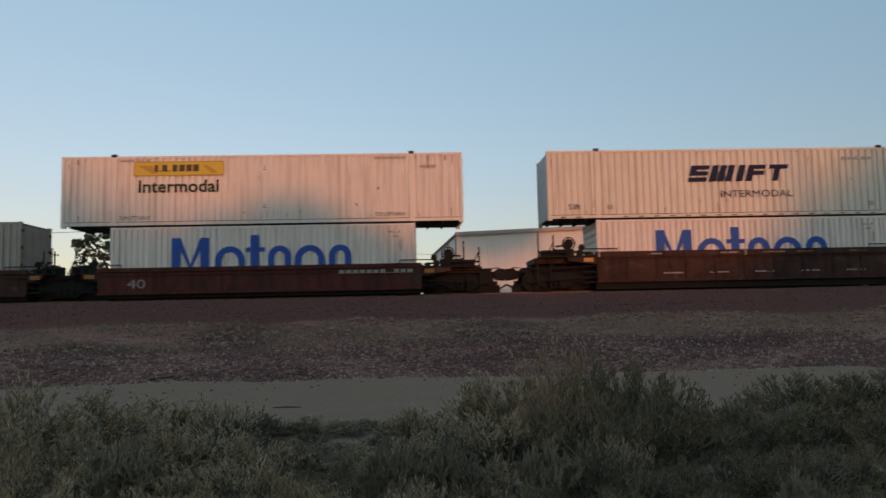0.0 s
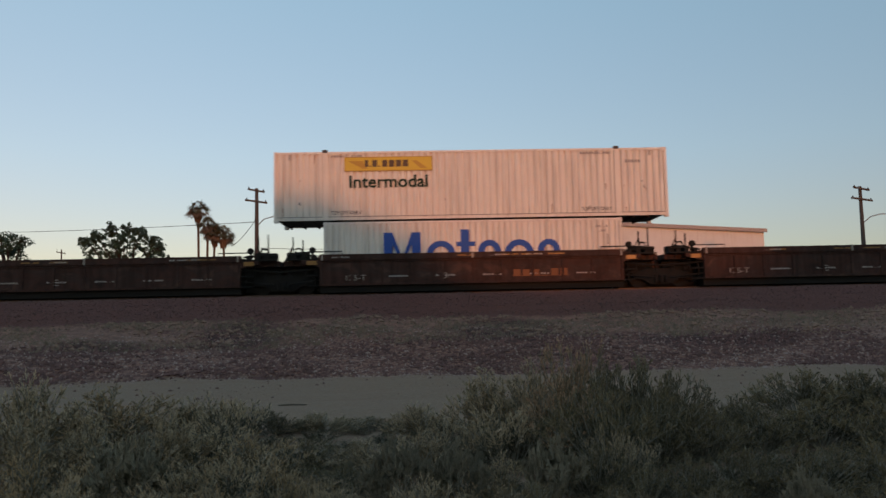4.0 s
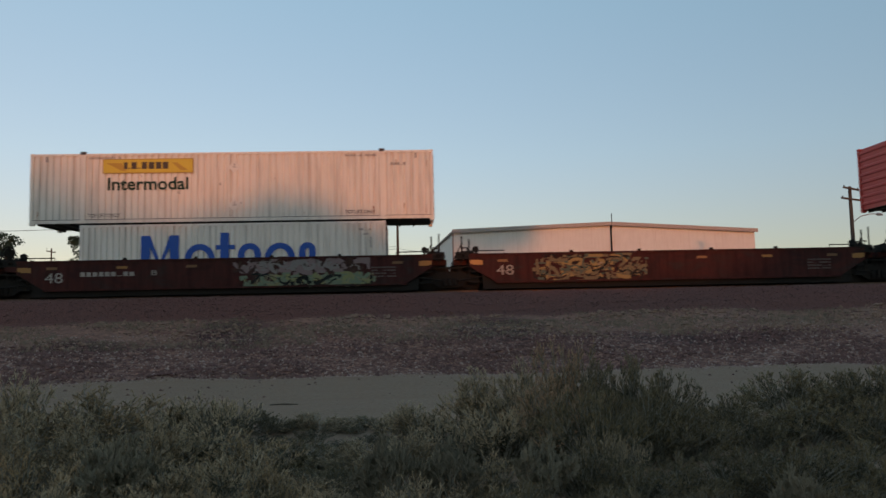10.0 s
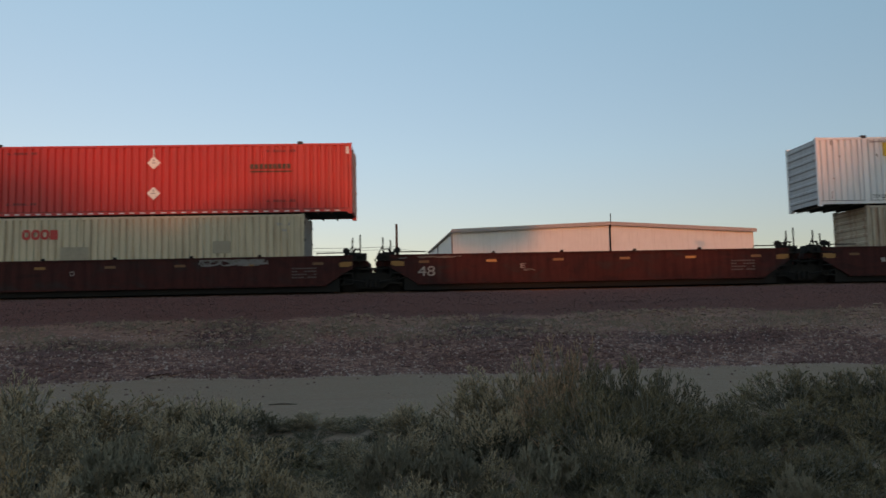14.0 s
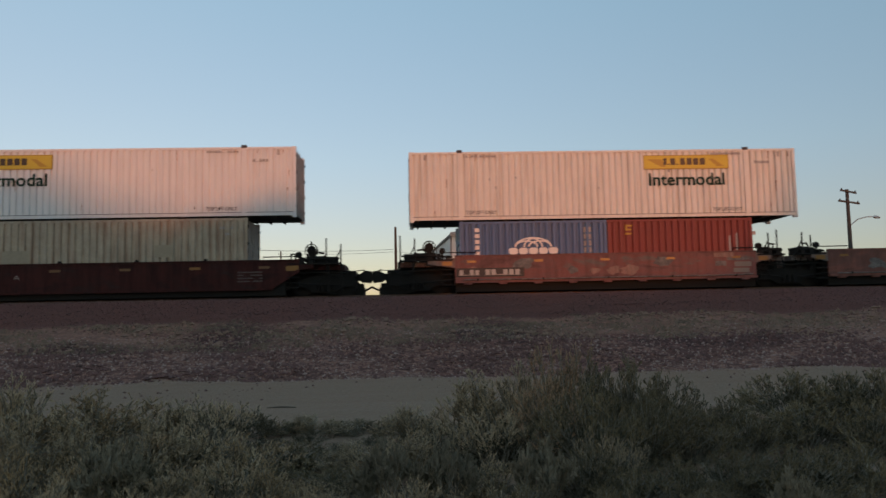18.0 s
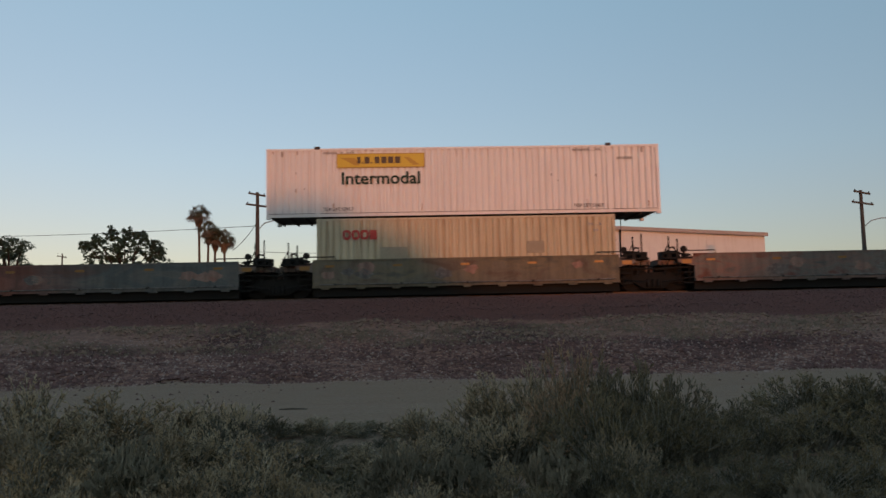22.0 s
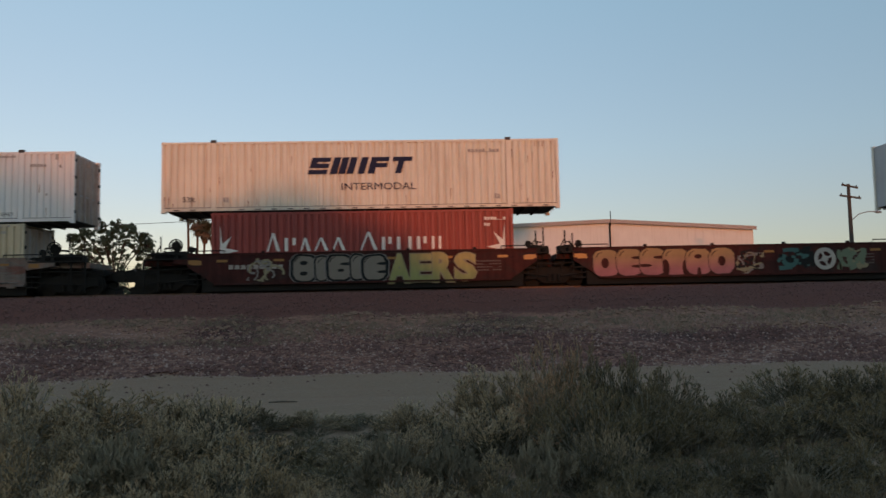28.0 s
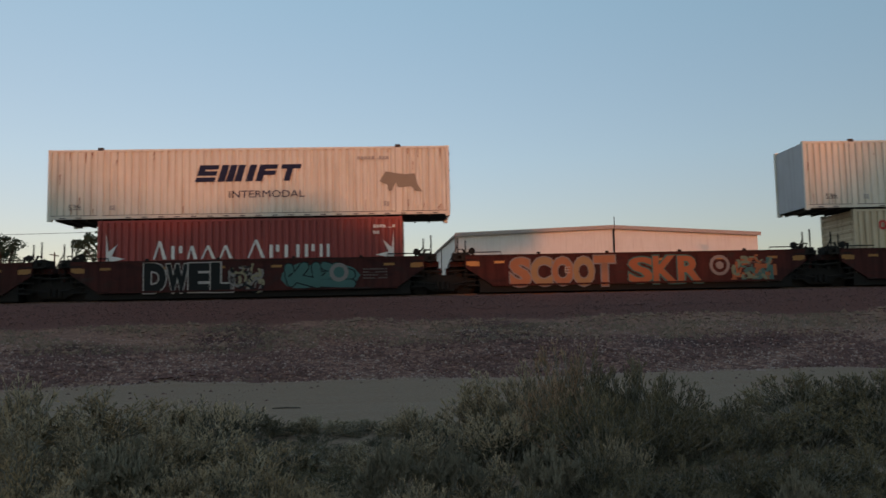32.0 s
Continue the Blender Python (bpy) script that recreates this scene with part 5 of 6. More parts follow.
# ---- far side of the railway ----
def build_warehouse():
    yb = 70.0
    x0, x1, xm = 0.0573 * yb, 0.462 * yb, 0.2655 * yb
    zl, zr, zm = EYE + 0.1071 * yb, EYE + 0.1017 * yb, EYE + 0.114 * yb
    h = empty("warehouse", xm, yb, 0.6, "pale metal-clad warehouse with a low gable and grey trim", "building")
    loc = lambda x, z: (x - xm, z - 0.6)
    deep = 24.0
    skew = -1.6
    wall = part("front_wall", Shape().prism([loc(x0 + 0.1, 0.5), loc(x1 - 0.1, 0.5), loc(x1 - 0.1, zr - 0.05), loc(xm, zm - 0.05), loc(x0 + 0.1, zl - 0.05)], 0.06, 0.25), wall_metal, h)
    n = 36
    for i in range(n):
        a, b = x0 + (x1 - x0) * i / n, x0 + (x1 - x0) * (i + 1) / n
        za, zb = (np.interp(q, (x0, xm, x1), (zl, zm, zr)) for q in (a, b))
        part("panel", Shape().prism([loc(a + 0.004, 0.5), loc(b - 0.004, 0.5), loc(b - 0.004, zb), loc(a + 0.004, za)], 0.0, 0.055), wall_metal, wall)
    (xa, _), (xb, _) = loc(x0, 0), loc(x1, 0)
    za = zl - 0.6
    side = Shape().add([(xa, 0.25, -0.1), (xa + skew, deep, -0.1), (xa + skew, deep, za), (xa, 0.25, za), (xa + 0.2, 0.25, -0.1), (xa + 0.2 + skew, deep, -0.1), (xa + 0.2 + skew, deep, za), (xa + 0.2, 0.25, za)],
                       [(0, 1, 2, 3), (4, 5, 6, 7), (0, 1, 5, 4), (3, 2, 6, 7), (1, 2, 6, 5), (0, 3, 7, 4)])
    part("side_wall", side, wall_metal, h)
    part("side_wall", Shape().box(xb - 0.2, xb, 0.25, deep, -0.1, zr - 0.6), wall_metal, h)
    part("back_wall", Shape().box(xa + skew, xb, deep, deep + 0.2, -0.1, za), wall_metal, h)
    roof = Shape()
    for (a, b), (c, d) in ((loc(x0, zl), loc(xm, zm)), (loc(xm, zm), loc(x1, zr))):
        roof.prism([(a, b), (c, d), (c, d + 0.18), (a, b + 0.18)], -0.25, deep + 0.3)
    part("roof", roof, trim_metal, h)
    fascia = Shape()
    for (a, b), (c, d) in ((loc(x0 - 0.15, zl), loc(xm, zm)), (loc(xm, zm), loc(x1 + 0.2, zr))):
        fascia.prism([(a, b - 0.14), (c, d - 0.14), (c, d + 0.2), (a, b + 0.2)], -0.33, -0.26)
    part("fascia", fascia, trim_metal, h)
    part("downspout", Shape().tube([(0.1, -0.15, 0), (0.1, -0.15, zm - 0.7)], 0.07), dark_steel, h)
    part("mast", Shape().tube([(0.15, -0.3, zm - 1.0), (0.15, -0.3, zm + 0.35)], 0.04), dark_steel, h)
    part("corner_post", Shape().tube([(xa - 0.08, 0.3, 0), (xa - 0.08, 0.3, za)], 0.09), trim_metal, h)
    part("side_post", Shape().tube([(xa - 0.06 + skew * 0.55, deep * 0.55, 0), (xa - 0.06 + skew * 0.55, deep * 0.55, za)], 0.06), trim_metal, h)
    part("eave_trim", Shape().tube([(xa - 0.1, 0.0, za), (xa - 0.1 + skew, deep, za)], 0.13, 6), trim_metal, h)


def utility_pole(u, top, dist, label, lamp=True, arms=2, tilt=0.0, reach=1.0):
    """A pole whose top is seen at the slope top over the eye, at the bearing u (x over y)."""
    x, zt = u * dist, EYE + top * dist
    base = 0.55
    p = empty("utility_pole", x, dist, base, label, "utility pole", "utility poles")
    h = zt - base
    part("pole", Shape().tube([(0, 0, -0.3), (tilt * 0.5, 0, h * 0.5), (tilt, 0, h)], [0.17, 0.15, 0.11], 8), pole_wood, p)
    k = dist / 50
    for i in range(arms):
        z = h - 0.25 * k - i * 0.72 * k
        w = (0.55, 0.72)[i] * k * reach
        arm = part("crossarm", Shape().prism([(-w, z + 0.12 * k * reach), (w, z - 0.1 * k * reach), (w, z + 0.02 * k * reach), (-w, z + 0.24 * k * reach)], -0.22, -0.12), pole_wood, p)
        for q in (-0.85, 0.85):
            zz = z + 0.13 * k - q * 0.11 * k
            part("insulator", Shape().tube([(q * w, -0.17, zz), (q * w, -0.17, zz + 0.1)], 0.04), dark_steel, arm)
    if lamp:
        z = h - 2.5 * k
        pts = [(0.05 + tilt, 0, z), (0.5 * k, -0.2, z + 0.42 * k), (1.1 * k, -0.3, z + 0.56 * k), (1.6 * k, -0.35, z + 0.55 * k)]
        a = part("lamp_arm", Shape().tube(pts, 0.035), galvanised, p)
        hd = Shape().tube([(1.5 * k, -0.35, z + 0.53 * k), (1.62 * k, -0.35, z + 0.54 * k), (1.95 * k, -0.35, z + 0.5 * k)], [0.04, 0.12, 0.07], 8)
        part("lamp_head", hd, galvanised, a, "unlit street lamp head")
    return p


def wire(p, q, sag, label):
    p, q = Vector(p), Vector(q)
    pts = [p.lerp(q, k / 12) - Vector((0, 0, sag * 4 * (k / 12) * (1 - k / 12))) for k in range(13)]
    w = part("overhead_wire", Shape().tube(pts, 0.022, 4), rubber_black)
    return tagged(w, label, "wire", "overhead wires", "structure")


def leaf_cloud(s, rng, c, r, n, size, flat=0.8):
    """n leaves thrown into a lump of radius r."""
    for _ in range(n):
        d = Vector((rng.gauss(0, 1), rng.gauss(0, 1), rng.gauss(0, 1))).normalized() * r * rng.random() ** 0.4
        p = Vector(c) + Vector((d.x, d.y, d.z * flat))
        u = Vector((rng.gauss(0, 1), rng.gauss(0, 1), rng.gauss(0, 0.6))).normalized()
        w = u.orthogonal().normalized() * size * 0.34
        u *= size * rng.uniform(0.6, 1.2)
        k = len(s.v)
        s.v += [tuple(p - u), tuple(p + w), tuple(p + u), tuple(p - w)]
        s.f.append((k, k + 1, k + 2, k + 3))


def tree(name, x, y, z, high, wide, seed, label, clumps=40, leaves=45, size=0.2, gap=0.45, group="", low=0.3, dome=0.45, stout=1.0, topped=False):
    rng = random.Random(seed)
    t = empty(name, x, y, z, label, "tree", group)
    trunk = Shape().tube([(0, 0, -0.2), (0.1 * wide, 0, high * 0.25), (0.0, 0.05 * wide, high * max(0.5, low))], [0.045 * high * stout, 0.035 * high * stout, 0.02 * high * stout], 8)
    crown = Shape()
    for i in range(clumps):
        a, r = rng.uniform(0, math.tau), wide * math.sqrt(rng.random())
        top = high * (1 - dome * (r / wide) ** 2)
        zz = top - (top - high * low) * rng.random() ** 1.5 if topped else rng.uniform(high * low, top)
        c = (r * math.cos(a), r * math.sin(a), zz)
        leaf_cloud(crown, rng, c, rng.uniform(0.5, 1.0) * gap, leaves, size)
        if i % 3 == 0:
            fork = high * (rng.uniform(0.2, 0.45) if low < 0.5 else low - rng.uniform(0.01, 0.04))
            trunk.tube([(0.03 * wide, 0, fork), (c[0] * 0.5, c[1] * 0.5, max(zz * 0.75, fork)), c], [0.016 * high * stout, 0.01 * high * stout, 0.004 * high * stout], 5)
    part("trunk", trunk, dark_bark, t)
    part("crown", crown, leaf_dark, t)
    return t


def lobed_tree(x, y, z, seed, label):
    """A ragged tree: a short trunk that forks into many limbs, each with its own clump of leaves and sky between."""
    rng = random.Random(seed)
    t = empty("broadleaf_tree", x, y, z, label, "tree")
    trunk, crown = Shape().tube([(0, 0, -0.2), (0.1, 0, 2.0), (0, 0.1, 3.8)], [0.3, 0.24, 0.17], 8), Shape()
    upper = ((-2.75, 7.3, 0.42), (-2.0, 7.75, 0.5), (-1.15, 8.4, 0.45), (-0.1, 8.55, 0.5), (1.05, 8.3, 0.42), (1.6, 7.5, 0.5), (2.3, 7.3, 0.45), (2.85, 6.75, 0.5))
    lower = ((-2.5, 6.6, 0.7), (-1.1, 7.2, 0.8), (0.15, 7.6, 0.7), (-0.6, 6.5, 1.0), (0.5, 6.2, 0.9), (1.9, 6.4, 0.75), (-1.6, 5.5, 1.2), (0.7, 5.0, 1.2), (-2.7, 5.3, 0.9), (2.7, 5.4, 0.9))
    for cx, cz, r in upper + lower:
        cy = rng.uniform(-1.2, 1.2)
        trunk.tube([(0, 0.1, 3.7), (cx * 0.5, cy * 0.6, 3.7 + (cz - 3.7) * 0.6), (cx, cy, cz + 0.5 * r)], [0.07, 0.04, 0.015], 5)
        for _ in range(21):
            d = Vector((rng.gauss(0, 1), rng.gauss(0, 1), rng.gauss(0, 1))).normalized() * r * 1.25 * rng.random() ** 0.45
            c = Vector((cx, cy, cz)) + d
            leaf_cloud(crown, rng, c, rng.uniform(0.1, 0.3), 20, rng.uniform(0.13, 0.2))
            trunk.tube([(cx, cy, cz), tuple(c)], [0.016, 0.008], 4)
    part("trunk", trunk, dark_bark, t)
    part("crown", crown, leaf_dark, t)


def palm(u, top, dist, lean, seed):
    rng = random.Random(seed)
    x, zt = u * dist, EYE + top * dist
    base = 0.55
    h = zt - base - 0.6
    p = empty("palm_tree", x, dist, base, "tall fan palm with a skirt of dead fronds", "palm tree", "fan palms")
    part("trunk", Shape().tube([(-lean, 0, -0.3), (-lean * 0.4, 0, h * 0.5), (0, 0, h)], [0.19, 0.13, 0.11], 8), bark, p)
    green, dead = Shape(), Shape()
    for i in range(46):
        el = rng.uniform(-0.5, 1.35)
        az = rng.uniform(0, math.tau)
        s = green if el > -0.1 else dead
        r = rng.uniform(1.0, 1.5)
        d = Vector((math.cos(az) * math.cos(el), math.sin(az) * math.cos(el), math.sin(el)))
        stem = Vector((0, 0, h)) + d * r * 0.55
        s.tube([(0, 0, h), tuple(stem)], 0.02, 3)
        side = d.cross(Vector((0, 0, 1))).normalized()
        for k in range(9):
            q = (k - 4) / 4
            tip = stem + (d * math.cos(q * 1.2) + side * math.sin(q * 1.2)) * r * 0.55 - Vector((0, 0, 0.38 + 0.3 * abs(q)))
            w = (d * -math.sin(q * 1.2) + side * math.cos(q * 1.2)) * 0.05
            s.add([stem, (stem + tip) / 2 + w, tip, (stem + tip) / 2 - w], [(0, 1, 2, 3)])
    for i in range(70):
        az, z0 = rng.uniform(0, math.tau), h - rng.uniform(0.0, 0.75)
        r = rng.uniform(0.25, 0.6) * (1 - 0.6 * (h - z0))
        c, q = math.cos(az), math.sin(az)
        dead.add([(0.15 * c, 0.15 * q, z0), (r * c - 0.1 * q, r * q + 0.1 * c, z0 - 0.35), (r * 0.9 * c, r * 0.9 * q, z0 - 0.85), (r * c + 0.1 * q, r * q - 0.1 * c, z0 - 0.35)], [(0, 1, 2, 3)])
    part("crown", green, palm_leaf, p)
    part("frond_skirt", dead, palm_skirt, p, "brown skirt of dead fronds")


# ---- desert brush in front ----
def spike(s, rng, p, along, size, broad=0.2):
    """One narrow leaf."""
    d = (along + Vector((rng.gauss(0, 0.62), rng.gauss(0, 0.62), rng.gauss(0.1, 0.45)))).normalized()
    w = d.orthogonal().normalized()
    w.rotate(Matrix.Rotation(rng.uniform(0, 3), 3, d))
    q = size * rng.uniform(0.5, 1.2)
    k = len(s.v)
    s.v += [tuple(p - w * q * broad), tuple(p + w * q * broad), tuple(p + d * q + w * q * 0.09), tuple(p + d * q - w * q * 0.09)]
    s.f.append((k, k + 1, k + 2, k + 3))


def brush_meshes(seed, branches, twigs, leaf_len, plume, leaves=15):
    """Unit brush: branches fan out from the root and turn up into feathery plumes, with hollows between them that
    darker inner leaves shade by colour.
    """
    rng = random.Random(seed)
    wood, foliage, tips = Shape(), Shape(), Shape()
    clumps = [(k * 2.399 + rng.uniform(-0.3, 0.3), math.sqrt((k + 0.3) / 9) * 0.95, rng.uniform(0.7, 1.08)) for k in range(9)]
    for i in range(branches):
        caz, csp, tall = clumps[i % 9]
        az, sp = caz + rng.gauss(0, 0.3), min(1.0, max(0.0, csp + rng.gauss(0, 0.13)))
        out = Vector((math.cos(az), math.sin(az), 0))
        high = (1 - 0.55 * sp ** 2) * tall * rng.uniform(0.74, 0.98)
        root = out * sp * 0.15
        bend = out * sp * 0.62 + Vector((rng.gauss(0, 0.04), rng.gauss(0, 0.04), high * 0.45))
        tip = out * sp + Vector((rng.gauss(0, 0.1), rng.gauss(0, 0.1), high))
        at = lambda u: root.lerp(bend, u).lerp(bend.lerp(tip, u), u)
        wood.tube([at(0), at(0.35), at(0.7), at(1)], [0.013, 0.010, 0.007, 0.003], 4)
        for k in range(twigs):
            u = 0.3 + 0.7 * rng.random() ** 0.75
            p = at(u)
            axis = (at(min(u + 0.05, 1.0)) - at(u - 0.05)).normalized()
            d = (axis * 0.9 + Vector((rng.gauss(0, 0.75), rng.gauss(0, 0.75), rng.uniform(0.0, 0.5)))).normalized()
            long = plume * rng.uniform(0.6, 1.1) * (1.2 - 0.5 * u)
            q = p + d * long
            if k % 2 == 0:
                wood.tube([p, q], [0.005, 0.002], 3)
            # upper twigs get the light tip colour, the rest the shaded inner one
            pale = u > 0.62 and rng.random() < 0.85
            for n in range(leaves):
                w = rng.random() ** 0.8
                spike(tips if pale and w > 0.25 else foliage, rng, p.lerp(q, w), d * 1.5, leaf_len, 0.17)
    return wood.mesh("brush_stems"), foliage.mesh("brush_leaves"), tips.mesh("brush_tips")


def antler_meshes(seed):
    """Unit brush of pale forking stalks set all round with short blunt leaves, open between them."""
    rng = random.Random(seed)
    wood, foliage, tips = Shape(), Shape(), Shape()

    def grow(p, d, long, r, deep):
        q = p + d * long
        wood.tube([p, q], [r, r * 0.75], 4)
        for j in range(16):
            spike(tips if deep < 3 else foliage, rng, p.lerp(q, rng.random()), d * 1.0, 0.075, 0.2)
        if deep == 0:
            for j in range(8):
                spike(tips, rng, q, d * 2.0, 0.09, 0.18)
            return
        for _ in range(3 if deep > 2 else 2):
            grow(q, (d + Vector((rng.gauss(0, 0.5), rng.gauss(0, 0.5), 0.2))).normalized(), long * rng.uniform(0.65, 0.9), r * 0.75, deep - 1)

    for i in range(9):
        az, sp = i * 2.399, math.sqrt((i + 0.5) / 9)
        d = Vector((math.cos(az) * sp * 0.9, math.sin(az) * sp * 0.9, 1)).normalized()
        grow(Vector((math.cos(az) * sp * 0.45, math.sin(az) * sp * 0.45, 0)), d, rng.uniform(0.22, 0.32), 0.02, 4)
    return wood.mesh("brush_stems"), foliage.mesh("brush_leaves"), tips.mesh("brush_tips")


def build_brush():
    kinds = []
    for seed, mat, inner, label in ((1, sage, sage_mid, "grey-green desert brush with pale tips"), (2, sage_dry, sage_mid, "yellowish dry desert brush"), (3, sage_green, sage_shade, "dark green desert brush with shade in its colour"),
                                    (4, sage, sage_shade, "grey-green desert brush with bare twigs"), (5, sage_rusty, sage_mid, "desert brush with rusty dry flower tops"), (6, sage_pale, sage_mid, "low desert brush with pale forking twigs")):
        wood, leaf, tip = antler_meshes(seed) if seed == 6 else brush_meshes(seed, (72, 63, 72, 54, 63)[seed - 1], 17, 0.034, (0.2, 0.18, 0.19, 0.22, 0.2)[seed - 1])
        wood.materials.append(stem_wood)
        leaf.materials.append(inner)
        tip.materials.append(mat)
        kinds.append((wood, leaf, tip, label))
    # place, height, half width and kind of each bush, row by row towards the camera
    # kind 2 crowds the +x side: its dark green leaves also carry shade there
    by_road = ((-4.74, 9.5, 1.01, 0.58, 0), (-4.03, 10.2, 0.81, 0.83, 1), (-3.20, 10.8, 0.58, 0.53, 0), (-2.48, 10, 0.79, 0.45, 3), (-2.04, 10.8, 0.38, 0.44, 2), (-1.37, 11, 0.29, 0.49, 0), (-0.69, 11, 0.25, 0.49, 2), (0.04, 10.3, 0.48, 0.46, 0), (0.95, 9.6, 0.91, 0.59, 0), (1.37, 9.3, 1.04, 0.46, 0), (1.74, 9, 1.24, 0.48, 4), (2.19, 9.2, 1.16, 0.45, 2), (2.63, 9.3, 1.19, 0.46, 2), (3.07, 9.5, 0.96, 0.43, 2), (4.21, 10.2, 0.53, 0.37, 2), (5.58, 11.2, 0.81, 0.69, 2), (6.38, 11.4, 0.76, 0.61, 2), (6.75, 11, 0.87, 0.63, 2))
    behind = ((-3.65, 7.6, 0.76, 0.59, 0), (-3.21, 7.9, 0.65, 0.45, 0), (-2.57, 7.5, 0.71, 0.46, 0), (-2.20, 8, 0.66, 0.49, 3), (-1.67, 7.8, 0.54, 0.45, 1), (-1.26, 8.2, 0.38, 0.44, 2), (-0.10, 7.8, 0.47, 0.41, 0), (0.44, 8.2, 0.65, 0.44, 3), (0.91, 8, 0.81, 0.49, 3), (1.39, 8.2, 0.87, 0.44, 4), (1.84, 7.8, 0.95, 0.48, 2), (2.43, 8, 0.83, 0.49, 2), (2.93, 8, 0.68, 0.42, 2), (3.71, 8.4, 0.57, 0.51, 2), (4.49, 8.6, 0.62, 0.56, 2), (5.00, 8.2, 0.67, 0.50, 2))
    before = ((-3.10, 6.2, 0.65, 0.43, 1), (-2.77, 6.4, 0.54, 0.31, 0), (-2.35, 6.3, 0.63, 0.36, 5), (-1.92, 6.2, 0.50, 0.33, 0), (-1.53, 6.3, 0.58, 0.41, 3), (-1.11, 6.2, 0.48, 0.28, 1), (-0.24, 6.2, 0.56, 0.30, 5), (0.26, 6.3, 0.54, 0.28, 5), (0.62, 6.4, 0.49, 0.31, 0), (1.01, 6.2, 0.55, 0.28, 5), (1.47, 6.6, 0.57, 0.30, 2), (1.76, 6.9, 0.71, 0.31, 3), (1.73, 6.1, 0.42, 0.32, 2), (2.20, 6.3, 0.51, 0.33, 2), (2.71, 6.5, 0.50, 0.37, 2), (3.15, 6.4, 0.56, 0.42, 2), (3.75, 6.5, 0.57, 0.42, 2))
    nearest = ((-2.50, 5.4, 0.53, 0.33, 0), (-1.94, 5.5, 0.49, 0.34, 0), (-1.42, 5.3, 0.51, 0.30, 1), (-0.75, 5.4, 0.44, 0.24, 0), (0.03, 5.5, 0.43, 0.29, 0), (0.73, 5.4, 0.45, 0.31, 2), (1.34, 5.3, 0.43, 0.28, 2), (2.01, 5.4, 0.40, 0.33, 2), (2.73, 5.5, 0.41, 0.20, 5), (3.13, 5.3, 0.41, 0.30, 2))
    rng = random.Random(11)
    placed = [(*b, rng.uniform(0, 360)) for row in (by_road, behind, before, nearest) for b in row]
    placed += [(-0.62, 6.1, 0.3, 0.3, 3, 40.0), (-0.72, 7.2, 0.34, 0.34, 2, 130.0), (-0.55, 8.3, 0.3, 0.36, 0, 210.0)]
    # filler bush, dark all over: the shade of the hollows is its leaf colour
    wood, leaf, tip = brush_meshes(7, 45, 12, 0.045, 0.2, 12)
    for m, mat in ((wood, stem_wood), (leaf, sage_shade), (tip, sage_shade)):
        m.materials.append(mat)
    kinds.append((wood, leaf, tip, "low filler brush in shade colour between taller bushes"))
    for d, step in ((5.9, 0.5), (6.8, 0.5), (7.9, 0.55), (9.0, 0.6), (10.0, 0.7), (10.9, 0.8)):      # low growth between them, its dark kind standing in for shaded gaps
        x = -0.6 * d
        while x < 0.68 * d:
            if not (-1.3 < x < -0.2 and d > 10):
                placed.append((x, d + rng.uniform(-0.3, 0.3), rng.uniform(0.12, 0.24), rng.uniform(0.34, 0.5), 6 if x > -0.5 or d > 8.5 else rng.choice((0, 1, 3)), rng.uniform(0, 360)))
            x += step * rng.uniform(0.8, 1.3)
    for x, y, h, w, k, turn in placed:
        wood, leaf, tip, label = kinds[k]
        b = empty("desert_bush", x, y, ground_height(x, y) - 0.03, label, "bush", "desert brush")
        b.rotation_euler.z = radians(turn)
        spread_by = 1.0 if k > 4 else 1.35
        b.scale = (w * spread_by, w * spread_by, h)
        part("branchwork", wood, stem_wood, b)["kind"] = "stuff"
        part("foliage", leaf, sage, b)["kind"] = "stuff"
        part("tip_foliage", tip, sage, b, "paler leaf tips")["kind"] = "stuff"


# ---- windbreak behind the camera, which throws the evening shade ----
def build_windbreak():
    def throw(y):
        """How far sideways and down the sunlight goes from y to the train's side."""
        return (FACE - y) * math.tan(radians(SUN_SIDE)), (FACE - y) * math.tan(radians(SUN_UP)) / math.cos(radians(SUN_SIDE))

    rng = random.Random(5)
    crest = lambda x: np.interp(x, (-60, -22, -17, -14.5, -12, -10, -8.6, -7.6, -6.6, -5.3, -3.4, -1.7, -0.8, 0.2, 1.0, 2.0, 12, 13.5, 15.5, 17.5, 20, 23, 60),
                                (6.8, 6.8, 6.6, 6.0, 4.8, 4.1, 4.0, 4.35, 4.75, 5.0, 4.6, 3.95, 3.2, 2.1, 1.3, 0.7, 0.7, 1.4, 3.2, 5.2, 7.0, 7.6, 7.6))
    x = -60.0
    i = 0
    while x < 62:
        y = (-40.0 if -9.6 < x < 13 else -95.0) + rng.uniform(-0.8, 0.8)      # the middle of the row stands nearer
        dx, dz = throw(y)
        h = float(crest(x)) + EYE + dz
        tree("windbreak_tree", x + dx, y, 0, h, 1.1, 100 + i, "dense evergreen windbreak tree", 105, 13 if y > -60 else 20, 0.5, 0.66, "windbreak trees", 0.03, 0.1, 1.0, True)
        x += 0.8
        i += 1
    # a tall tree of the row, bare below, whose crown shades the far warehouse's end
    dx, dz = throw(-40.0)
    tree("windbreak_tree", 16.6 + dx, -43.0, 0, 14.6 + EYE + dz, 3.4, 400, "tall evergreen tree with a high crown", 120, 40, 0.6, 0.8, "windbreak trees", 0.86, 0.06, 0.2)


